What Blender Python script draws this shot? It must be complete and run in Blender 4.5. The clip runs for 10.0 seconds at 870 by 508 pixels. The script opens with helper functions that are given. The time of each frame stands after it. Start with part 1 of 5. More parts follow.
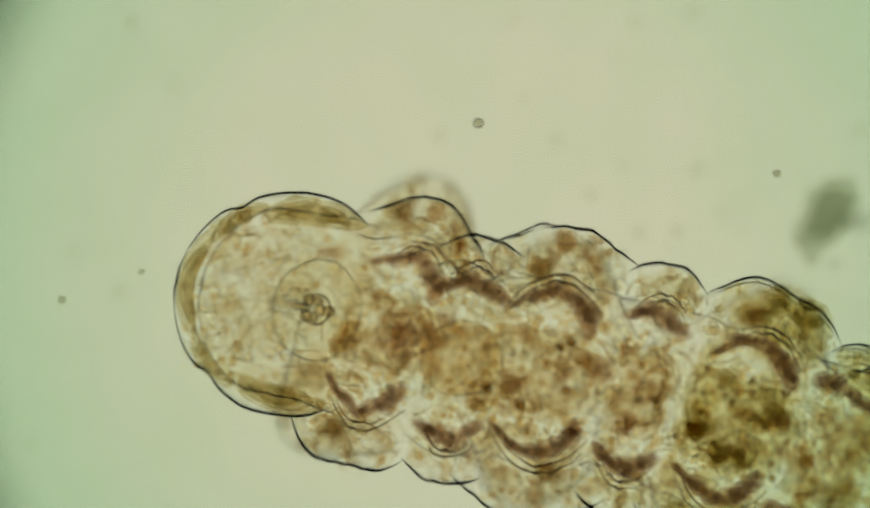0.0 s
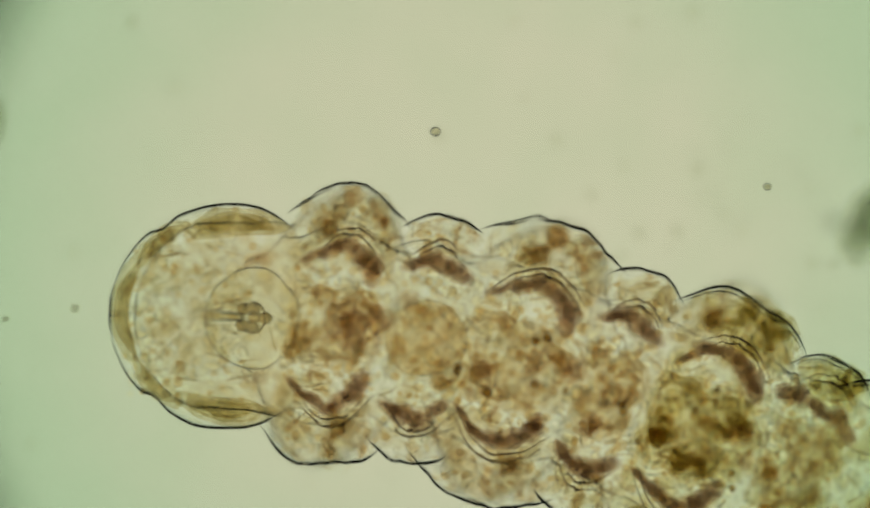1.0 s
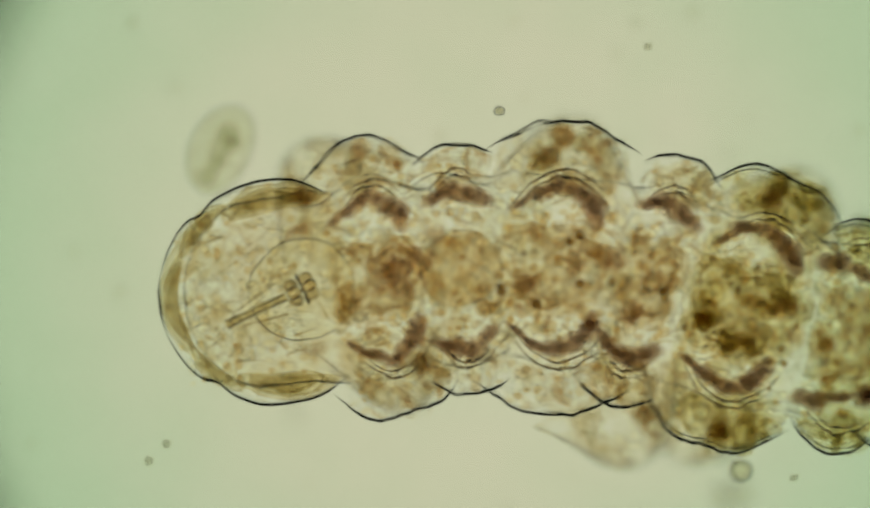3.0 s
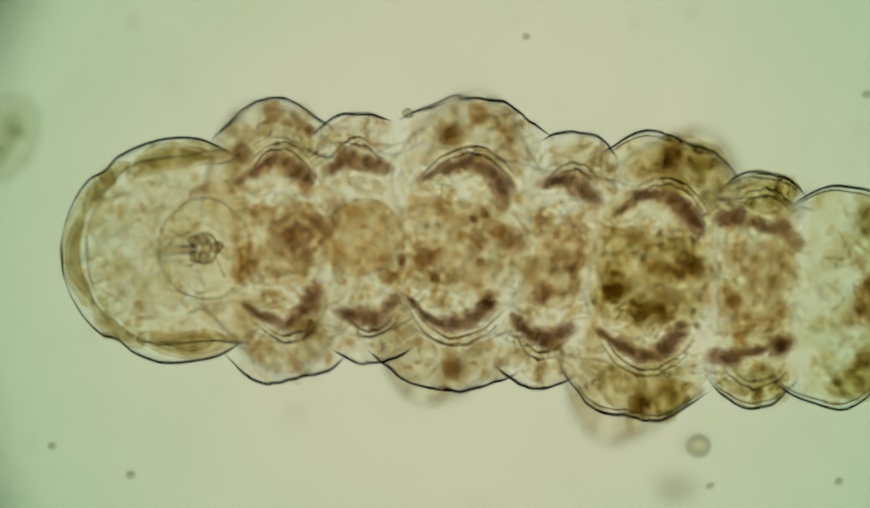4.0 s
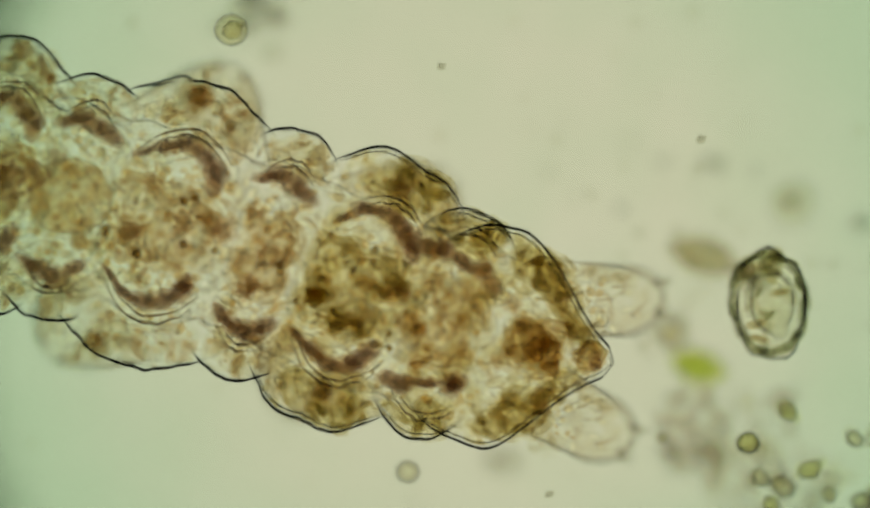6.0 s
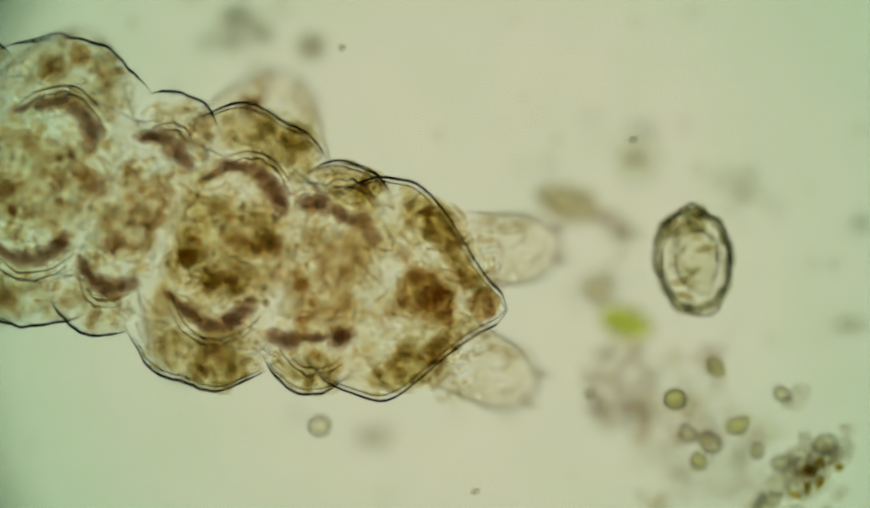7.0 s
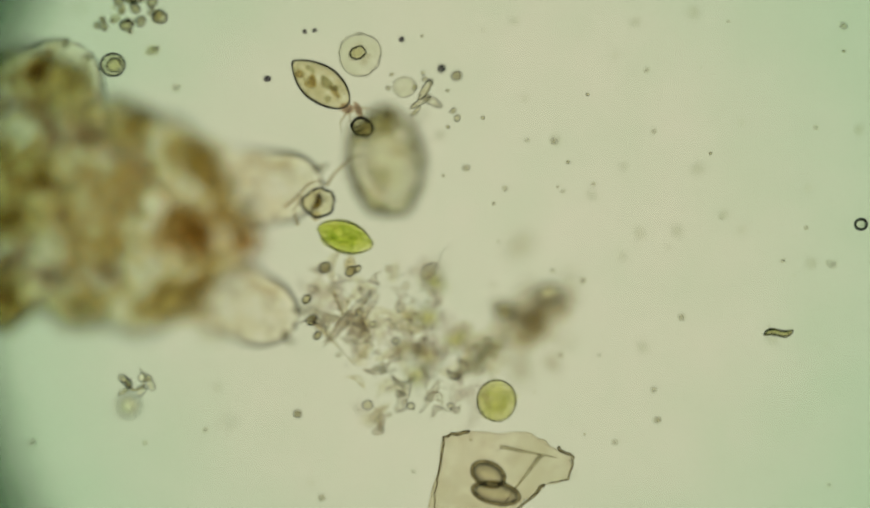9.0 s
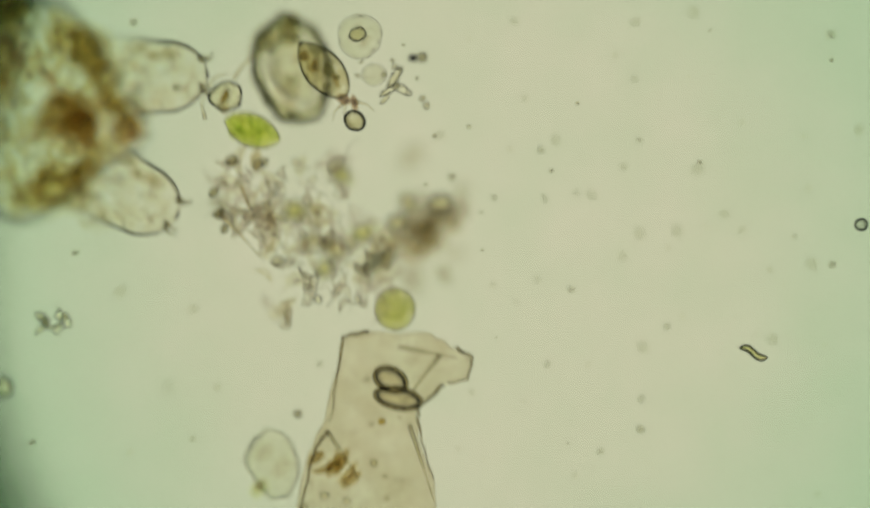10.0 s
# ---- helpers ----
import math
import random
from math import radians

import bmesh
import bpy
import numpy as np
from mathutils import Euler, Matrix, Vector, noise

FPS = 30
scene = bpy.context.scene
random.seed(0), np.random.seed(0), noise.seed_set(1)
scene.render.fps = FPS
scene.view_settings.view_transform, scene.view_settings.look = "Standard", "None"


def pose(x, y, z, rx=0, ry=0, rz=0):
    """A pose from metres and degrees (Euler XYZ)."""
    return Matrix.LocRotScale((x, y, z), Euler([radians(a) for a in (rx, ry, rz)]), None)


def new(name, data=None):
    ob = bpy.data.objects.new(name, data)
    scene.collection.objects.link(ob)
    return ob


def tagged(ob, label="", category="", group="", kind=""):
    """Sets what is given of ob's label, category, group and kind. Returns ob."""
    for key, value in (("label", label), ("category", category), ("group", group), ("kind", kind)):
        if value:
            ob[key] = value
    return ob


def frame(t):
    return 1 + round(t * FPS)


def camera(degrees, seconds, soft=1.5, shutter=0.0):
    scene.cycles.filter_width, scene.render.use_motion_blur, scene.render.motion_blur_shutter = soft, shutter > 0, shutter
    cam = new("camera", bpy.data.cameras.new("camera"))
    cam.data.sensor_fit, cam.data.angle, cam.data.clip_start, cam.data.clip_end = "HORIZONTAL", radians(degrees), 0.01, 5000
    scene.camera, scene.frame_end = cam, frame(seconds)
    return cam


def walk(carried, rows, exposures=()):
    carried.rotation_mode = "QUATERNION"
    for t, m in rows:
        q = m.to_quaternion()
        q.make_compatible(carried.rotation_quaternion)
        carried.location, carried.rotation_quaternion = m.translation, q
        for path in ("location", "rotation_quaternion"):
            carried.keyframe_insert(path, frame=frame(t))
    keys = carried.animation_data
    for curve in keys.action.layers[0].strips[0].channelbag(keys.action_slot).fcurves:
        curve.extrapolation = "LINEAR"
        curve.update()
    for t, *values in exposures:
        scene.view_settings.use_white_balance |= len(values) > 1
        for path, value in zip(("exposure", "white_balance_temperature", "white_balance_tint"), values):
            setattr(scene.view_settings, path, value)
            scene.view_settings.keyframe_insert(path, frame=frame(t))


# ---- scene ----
# A wet mount under a light microscope. One metre here is one millimetre on the slide.
# The optics stand still; the animal, the water and the litter in it move. U is 0.27 micrometres.
U = 0.00027
REACH = 12.0            # from the lens to the plane in focus
FOCUS = [(0.0, 0.052), (7.5, 0.052), (7.7, 0.032), (7.85, 0.010), (8.2, 0.010), (8.5, 0.015), (8.8, 0.010), (9.2, 0.010), (9.35, 0.015), (10.0, 0.015)]

cam = camera(2 * math.degrees(math.atan(784 * U / REACH)), 10.0, soft=2.1, shutter=0.5)
cam.data.dof.use_dof = True
cam.data.dof.focus_distance = REACH
cam.data.dof.aperture_fstop = 0.28
walk(cam, [(t, pose(0, 0, REACH + z)) for t, z in FOCUS])

# ---- light: the lamp under the stage lights the field from below ----
scene.cycles.max_bounces = 64
scene.cycles.transmission_bounces = 64
scene.cycles.transparent_max_bounces = 96
world = bpy.data.worlds.new("dark_room")
scene.world = world
world.use_nodes = True
world.node_tree.nodes["Background"].inputs["Color"].default_value = (0.10, 0.12, 0.09, 1)
world.node_tree.nodes["Background"].inputs["Strength"].default_value = 0.15


# ---- materials ----
def shader(name):
    m = bpy.data.materials.new(name)
    m.use_nodes = True
    m.node_tree.nodes.clear()
    return m, m.node_tree.nodes, m.node_tree.links


def noise_tint(nodes, links, colours, scale, detail=5.0, rough=0.6, distort=0.0, offset=0.0, deep=1.0):
    """A colour ramp over noise in the thing's own space."""
    where = nodes.new("ShaderNodeTexCoord")
    place = nodes.new("ShaderNodeMapping")
    place.inputs["Location"].default_value = (offset, offset * 1.7, offset * 0.6)
    place.inputs["Scale"].default_value = (1, 1, deep)
    links.new(where.outputs["Object"], place.inputs["Vector"])
    n = nodes.new("ShaderNodeTexNoise")
    n.inputs["Scale"].default_value = scale
    n.inputs["Detail"].default_value = detail
    n.inputs["Roughness"].default_value = rough
    n.inputs["Distortion"].default_value = distort
    links.new(place.outputs["Vector"], n.inputs["Vector"])
    ramp = nodes.new("ShaderNodeValToRGB")
    while len(ramp.color_ramp.elements) < len(colours):
        ramp.color_ramp.elements.new(0.5)
    for e, (at, c) in zip(ramp.color_ramp.elements, colours):
        e.position = at
        e.color = (*c, 1)
    links.new(n.outputs["Fac"], ramp.inputs["Fac"])
    return ramp, n


def clear_material(name, colours, scale, ior=1.0, detail=5.0, distort=0.0, fine=0.0, fine_scale=260.0, bump=0.0, bump_scale=90.0, deep=1.0):
    """Living tissue: light goes through it, tinted, and bends at its surface when ior is not 1. fine: depth of a finer grain."""
    m, nodes, links = shader(name)
    ramp, n = noise_tint(nodes, links, colours, scale, detail, 0.6, distort, 0.0, deep)
    colour = ramp.outputs["Color"]
    if fine:
        grain, n2 = noise_tint(nodes, links, [(0.36, (1 - fine, 1 - fine * 1.1, 1 - fine * 1.25)), (0.6, (1, 1, 1))], fine_scale, 3.0, 0.55, 0.6, 3.3, deep)
        mix = nodes.new("ShaderNodeMix")
        mix.data_type, mix.blend_type = "RGBA", "MULTIPLY"
        mix.inputs["Factor"].default_value = 1.0
        links.new(colour, mix.inputs["A"])
        links.new(grain.outputs["Color"], mix.inputs["B"])
        colour = mix.outputs["Result"]
    out = nodes.new("ShaderNodeOutputMaterial")
    if ior == 1.0:
        b = nodes.new("ShaderNodeBsdfTransparent")
    else:
        b = nodes.new("ShaderNodeBsdfRefraction")
        b.inputs["IOR"].default_value = ior
        b.inputs["Roughness"].default_value = 0.0
        if bump:
            low = nodes.new("ShaderNodeTexNoise")
            low.inputs["Scale"].default_value = bump_scale
            low.inputs["Detail"].default_value = 4
            where = nodes.new("ShaderNodeTexCoord")
            links.new(where.outputs["Object"], low.inputs["Vector"])
            bp = nodes.new("ShaderNodeBump")
            bp.inputs["Strength"].default_value = 1.0
            bp.inputs["Distance"].default_value = bump
            links.new(low.outputs["Fac"], bp.inputs["Height"])
            links.new(bp.outputs["Normal"], b.inputs["Normal"])
    links.new(colour, b.inputs["Color"])
    links.new(b.outputs[0], out.inputs["Surface"])
    return m


def through_passes(colour, passes):
    """The tint of one surface, where light crosses that many of them in all."""
    return tuple(c ** (1 / passes) for c in colour)


def layered(name, thin, thick, passes, scale, fine=0.05, distort=0.9, low=0.36, high=0.64, fine_scale=260.0, deep=1.0):
    """A tint for lumps of nested skins, thin and thick being what the whole lump lets through."""
    return clear_material(name, [(low, through_passes(thick, passes)), (high, through_passes(thin, passes))], scale, 1.0, 5.0, distort, fine, fine_scale, deep=deep)


SKIN = clear_material("cuticle", [(0.3, (0.993, 0.99, 0.985)), (0.5, (1.0, 1.0, 1.0))], 75, 1.043, 6.0, 0.8)
INNER = clear_material("inner_skin", [(0.36, (0.985, 0.965, 0.92)), (0.5, (1.0, 1.0, 0.995)), (0.6, (1.0, 1.0, 1.0))], 85, 1.01, 6.0, 0.9)
UNDERSKIN = clear_material("under_skin", [(0.36, (0.995, 0.985, 0.97)), (0.55, (1.0, 1.0, 1.0))], 75, 1.017)
LINING = clear_material("flesh_lining", [(0.36, (0.92, 0.85, 0.73)), (0.45, (0.985, 0.965, 0.91)), (0.51, (1.0, 1.0, 1.0))], 85, 1.0, 6.0, 0.9, 0.03, 210, deep=0.2)
HINDLINING = clear_material("hind_flesh_lining", [(0.36, (0.83, 0.75, 0.52)), (0.46, (0.95, 0.925, 0.80)), (0.53, (1.0, 1.0, 0.99))], 80, 1.0, 6.0, 0.9, 0.03, 210, deep=0.2)
LEGSKIN = clear_material("leg_cuticle", [(0.3, (0.955, 0.925, 0.86)), (0.6, (1.0, 1.0, 1.0))], 70, 1.062, 5.0, 0.3)
CELLS = clear_material("storage_cell", [(0.35, (0.975, 0.95, 0.88)), (0.5, (1.0, 0.995, 0.975)), (0.62, (1.0, 1.0, 1.0))], 60, 1.014)
SNOUT = layered("snout_flesh", (0.80, 0.69, 0.43), (0.38, 0.29, 0.11), 6, 80, 0.03, deep=0.2, fine_scale=190)
STRAND = clear_material("slime_strand", [(0.35, (0.91, 0.90, 0.89)), (0.65, (0.99, 0.985, 0.975))], 90, 1.032)
FIBRE = clear_material("fibre", [(0.35, (0.90, 0.85, 0.74)), (0.65, (0.99, 0.98, 0.95))], 60, 1.035)
GUT = layered("gut_wall", (0.99, 0.95, 0.84), (0.60, 0.445, 0.25), 6, 95, 0.02, low=0.37, high=0.58, deep=0.15, fine_scale=210)
HINDGUT = layered("hind_gut_wall", (0.95, 0.90, 0.71), (0.41, 0.315, 0.125), 6, 90, 0.02, low=0.38, high=0.58, deep=0.15, fine_scale=210)
RIM = layered("rim_flesh", (1.0, 0.98, 0.90), (0.50, 0.37, 0.19), 6, 90, 0.02, low=0.37, high=0.52, deep=0.2, fine_scale=190)
HINDFLESH = layered("hind_flesh", (0.98, 0.945, 0.80), (0.42, 0.33, 0.12), 6, 90, 0.02, low=0.38, high=0.56, deep=0.2, fine_scale=200)
FLESH = layered("flesh", (1.000, 1.000, 0.988), (0.77, 0.635, 0.49), 6, 100, 0.03, low=0.39, high=0.56, deep=0.15, fine_scale=190)
LOBEFLESH = layered("lobe_flesh", (1.0, 1.0, 0.97), (0.64, 0.48, 0.30), 6, 85, 0.02, 0.8, low=0.37, high=0.50, deep=0.2, fine_scale=190)
FOLD = clear_material("fold", [(0.35, (0.62, 0.55, 0.46)), (0.65, (0.86, 0.80, 0.70))], 80, 1.10)
HEADWALL = clear_material("head_wall", [(0.36, (0.975, 0.95, 0.89)), (0.6, (1.0, 1.0, 1.0))], 85, 1.014)
PIGMENT = layered("pigment", (0.66, 0.49, 0.34), (0.18, 0.105, 0.07), 10, 120, 0.02, deep=0.2, fine_scale=200)
FOREPIGMENT = layered("fore_pigment", (0.74, 0.57, 0.42), (0.24, 0.14, 0.09), 10, 120, 0.02, deep=0.2, fine_scale=200)
BULBWALL = clear_material("gut_bulb", [(0.35, (0.97, 0.93, 0.85)), (0.65, (1.0, 0.99, 0.97))], 80, 1.006, fine=0.03)
TUBEWALL = clear_material("throat_tube", [(0.3, (0.93, 0.89, 0.78)), (0.7, (0.98, 0.96, 0.90))], 60, 1.046)
KNOT = layered("gut_knot", (0.75, 0.56, 0.285), (0.35, 0.215, 0.07), 8, 100, 0.03, deep=0.2, fine_scale=200)
DARKGUT = layered("dark_gut", (0.93, 0.83, 0.71), (0.58, 0.425, 0.32), 8, 90, 0.03, deep=0.2, fine_scale=200)
BULBFLESH = layered("bulb_flesh", (1.0, 0.99, 0.95), (0.88, 0.78, 0.62), 6, 90, 0.03, deep=0.2, fine_scale=200)
GRANULE = clear_material("granule", [(0.36, (0.93, 0.87, 0.75)), (0.62, (1.0, 0.985, 0.95))], 40, 1.0)
HEADFLESH = layered("head_flesh", (1.0, 1.0, 1.0), (0.82, 0.745, 0.57), 8, 120, 0.015, low=0.36, high=0.52, deep=0.15, fine_scale=210)
PALEFLESH = layered("pale_flesh", (1.000, 1.000, 0.976), (0.752, 0.691, 0.547), 6, 130, 0.015, low=0.38, high=0.58, deep=0.2)
PHARYNX = clear_material("pharynx", [(0.3, (0.99, 0.985, 0.96)), (0.7, (1.0, 1.0, 0.99))], 60, 1.01)
PLATE = clear_material("throat_plate", [(0.3, (0.84, 0.77, 0.62)), (0.7, (0.93, 0.88, 0.76))], 90, 1.045)
CLAW = clear_material("claw", [(0.3, (0.78, 0.74, 0.60)), (0.7, (0.90, 0.88, 0.78))], 90, 1.10)
GREEN = clear_material("algal_cell", [(0.35, (0.93, 0.95, 0.70)), (0.65, (0.98, 0.985, 0.86))], 130, 1.029, bump=0.0006, bump_scale=120)
CHLORO = layered("chloroplast", (0.95, 0.96, 0.50), (0.44, 0.56, 0.12), 6, 230, 0.03, deep=0.2)
OLIVE = layered("olive_litter", (0.95, 0.95, 0.84), (0.52, 0.52, 0.36), 6, 110, 0.02)
AMBER = layered("amber_litter", (0.95, 0.91, 0.74), (0.62, 0.53, 0.33), 6, 110, 0.02)
CYSTCRUST = layered("cyst_crust", (0.87, 0.87, 0.73), (0.33, 0.34, 0.21), 6, 110, 0.02)
ROD = clear_material("rod_wall", [(0.35, (0.92, 0.91, 0.74)), (0.65, (0.98, 0.97, 0.88))], 120, 1.11)
GRAINY = layered("grainy_core", (0.99, 0.99, 0.94), (0.66, 0.66, 0.52), 6, 260, 0.02)
BEAD = clear_material("bead", [(0.35, (0.97, 0.96, 0.88)), (0.65, (0.99, 0.985, 0.95))], 120, 1.025)
PALE = layered("pale_litter", (1.0, 0.995, 0.97), (0.91, 0.885, 0.79), 6, 150, 0.02)
TEST = clear_material("test", [(0.35, (0.90, 0.88, 0.78)), (0.65, (0.98, 0.97, 0.93))], 120, 1.12)
PALEGREEN = clear_material("pale_algal_cell", [(0.35, (0.93, 0.935, 0.76)), (0.65, (0.98, 0.975, 0.88))], 70, 1.08, fine=0.03)
CYST = clear_material("cyst_wall", [(0.35, (0.98, 0.975, 0.94)), (0.65, (1.0, 0.998, 0.985))], 70, 1.04, fine=0.012)
LITTER = clear_material("litter", [(0.35, (0.86, 0.84, 0.73)), (0.65, (0.995, 0.99, 0.96))], 120, 1.05, fine=0.04)
BROWN = clear_material("brown_litter", [(0.35, (0.60, 0.50, 0.26)), (0.65, (0.90, 0.83, 0.56))], 120, 1.029, bump=0.0006, bump_scale=120)
FLAKE = clear_material("flake", [(0.35, (0.895, 0.86, 0.77)), (0.65, (0.96, 0.94, 0.88))], 50, 1.18, fine=0.04)
SHELL = clear_material("shell", [(0.35, (0.96, 0.95, 0.88)), (0.65, (0.99, 0.985, 0.95))], 120, 1.075)
DARK = clear_material("dark_grain", [(0.35, (0.25, 0.24, 0.28)), (0.65, (0.42, 0.40, 0.42))], 200, 1.0)
GHOST = clear_material("ghost", [(0.35, (0.97, 0.973, 0.94)), (0.65, (0.992, 0.992, 0.975))], 90, 1.02, fine=0.03)


# ---- mesh helpers ----
def mesh_of(name, bm, material):
    me = bpy.data.meshes.new(name)
    bm.to_mesh(me)
    bm.free()
    me.polygons.foreach_set("use_smooth", [True] * len(me.polygons))
    me.materials.append(material)
    return me


def part(name, bm, material, parent, label=""):
    ob = new(name, mesh_of(name, bm, material))
    ob.parent = parent
    return tagged(ob, label)


def thing(name, bm, material, label, category, group="", kind=""):
    return tagged(new(name, mesh_of(name, bm, material)), label, category, group, kind)


def tube(bm, rings, sides=56, front=False, back=False, wobble=0.0, seed=0.0, shell=0.0, fade=0.13):
    """A skin over rings (x, y, z, half width, half height); front and back close its ends to a pole. shell: the skin's thickness, which
    dwindles to open ends over the share fade of the length."""
    inside = []
    for less in ((0.0, shell) if shell else (0.0,)):
        loops = []
        for n, (x, y, z, w, h) in enumerate(rings):
            loop = []
            thin = less
            if not front:
                thin *= min(1.0, n / (fade * len(rings)))
            if not back:
                thin *= min(1.0, (len(rings) - 1 - n) / (fade * len(rings)))
            for k in range(sides):
                a = 2 * math.pi * k / sides
                f = 1 + wobble * noise.noise(Vector((x * 45 + seed, math.cos(a) * 1.6 + seed, math.sin(a) * 1.6)))
                f += 0.22 * min(wobble, 0.08) * noise.noise(Vector((x * 210 + seed, math.cos(a) * 6 + seed, math.sin(a) * 6)))
                loop.append(bm.verts.new((x, y + max(0.00002, w * f - thin) * math.cos(a), z + max(0.00002, h * f - thin) * math.sin(a))))
            loops.append(loop)
        for a, b in zip(loops, loops[1:]):
            for k in range(sides):
                f = bm.faces.new((a[k], a[(k + 1) % sides], b[(k + 1) % sides], b[k]))
                if less:
                    inside.append(f)
        for end, loop, ring, push in ((front, loops[0], rings[0], less), (back, loops[-1], rings[-1], -less)):
            if end:
                pole = bm.verts.new((ring[0] + push, ring[1], ring[2]))
                for k in range(sides):
                    f = bm.faces.new((loop[k], loop[(k + 1) % sides], pole))
                    if less:
                        inside.append(f)
    bmesh.ops.recalc_face_normals(bm, faces=bm.faces)
    for f in inside:
        f.normal_flip()
    return bm


BALLS = {}


def ball(fine):
    """The points and faces of a round ball, made once for each fineness."""
    if fine not in BALLS:
        bm = bmesh.new()
        bmesh.ops.create_icosphere(bm, subdivisions=fine, radius=1.0)
        BALLS[fine] = [v.co.copy() for v in bm.verts], [[v.index for v in f.verts] for f in bm.faces]
        bm.free()
    return BALLS[fine]


def blob(bm, centre, radii, turn=0.0, wobble=0.12, freq=1.6, fine=3, bend=0.0, salt=0.0, boxy=False):
    """A rounded, uneven lump; bend curls its long axis into a crescent, boxy squares it off seen from above."""
    seed = Vector((centre[0] * 300, centre[1] * 300, centre[2] * 300 + 3.1 + salt))
    points, faces = ball(fine)
    c, s = math.cos(turn), math.sin(turn)
    made = []
    for q in points:
        if boxy:
            q = q * (max(1e-6, math.hypot(q.x, q.y)) / max(1e-6, (q.x ** 4 + q.y ** 4) ** 0.25))
        p = q * (1 + wobble * noise.noise(q * freq + seed) + 0.4 * wobble * noise.noise(q * freq * 2.7 + seed))
        x, y, z = p.x * radii[0], p.y * radii[1], p.z * radii[2]
        y += bend * (p.x * p.x - 0.35) * radii[0]
        made.append(bm.verts.new((centre[0] + x * c - y * s, centre[1] + x * s + y * c, centre[2] + z)))
    for f in faces:
        bm.faces.new([made[n] for n in f])
    return bm


def bubble(bm, centre, radii, shell, turn=0.0, wobble=0.04, freq=1.4, fine=4):
    """A hollow lump with a wall of that thickness."""
    blob(bm, centre, radii, turn, wobble, freq, fine)
    old = len(bm.faces)
    blob(bm, centre, [r - shell for r in radii], turn, wobble, freq, fine)
    bm.faces.ensure_lookup_table()
    for f in bm.faces[old:]:
        f.normal_flip()
    return bm


def haze(bm, centre, radii, turn=0.0, wobble=0.25, freq=1.7, fine=3, bend=0.0, skins=4, thinning=0.72, boxy=False):
    """A lump whose substance thins out to its edge: nested uneven skins."""
    for k in range(skins):
        f = 1 - thinning * k / skins
        c = (centre[0], centre[1], centre[2] + 0.00003 * k)
        blob(bm, c, [r * f for r in radii], turn, wobble * (1 + 0.35 * k), freq * (1 + 0.15 * k), fine, bend, k * 2.7, boxy)
    return bm


def thread(bm, points, radius, sides=6):
    """A tapering thread through the points."""
    loops = []
    for k, p in enumerate(points):
        p = Vector(p)
        ahead = Vector(points[min(k + 1, len(points) - 1)]) - Vector(points[max(k - 1, 0)])
        q = ahead.to_track_quat("Z", "Y")
        r = radius * (1 - 0.75 * k / (len(points) - 1))
        loops.append([bm.verts.new(p + q @ Vector((r * math.cos(a), r * math.sin(a), 0)))
                      for a in (2 * math.pi * j / sides for j in range(sides))])
    for a, b in zip(loops, loops[1:]):
        for j in range(sides):
            bm.faces.new((a[j], a[(j + 1) % sides], b[(j + 1) % sides], b[j]))
    bm.faces.new(loops[0][::-1])
    bm.faces.new(loops[-1])
    return bm


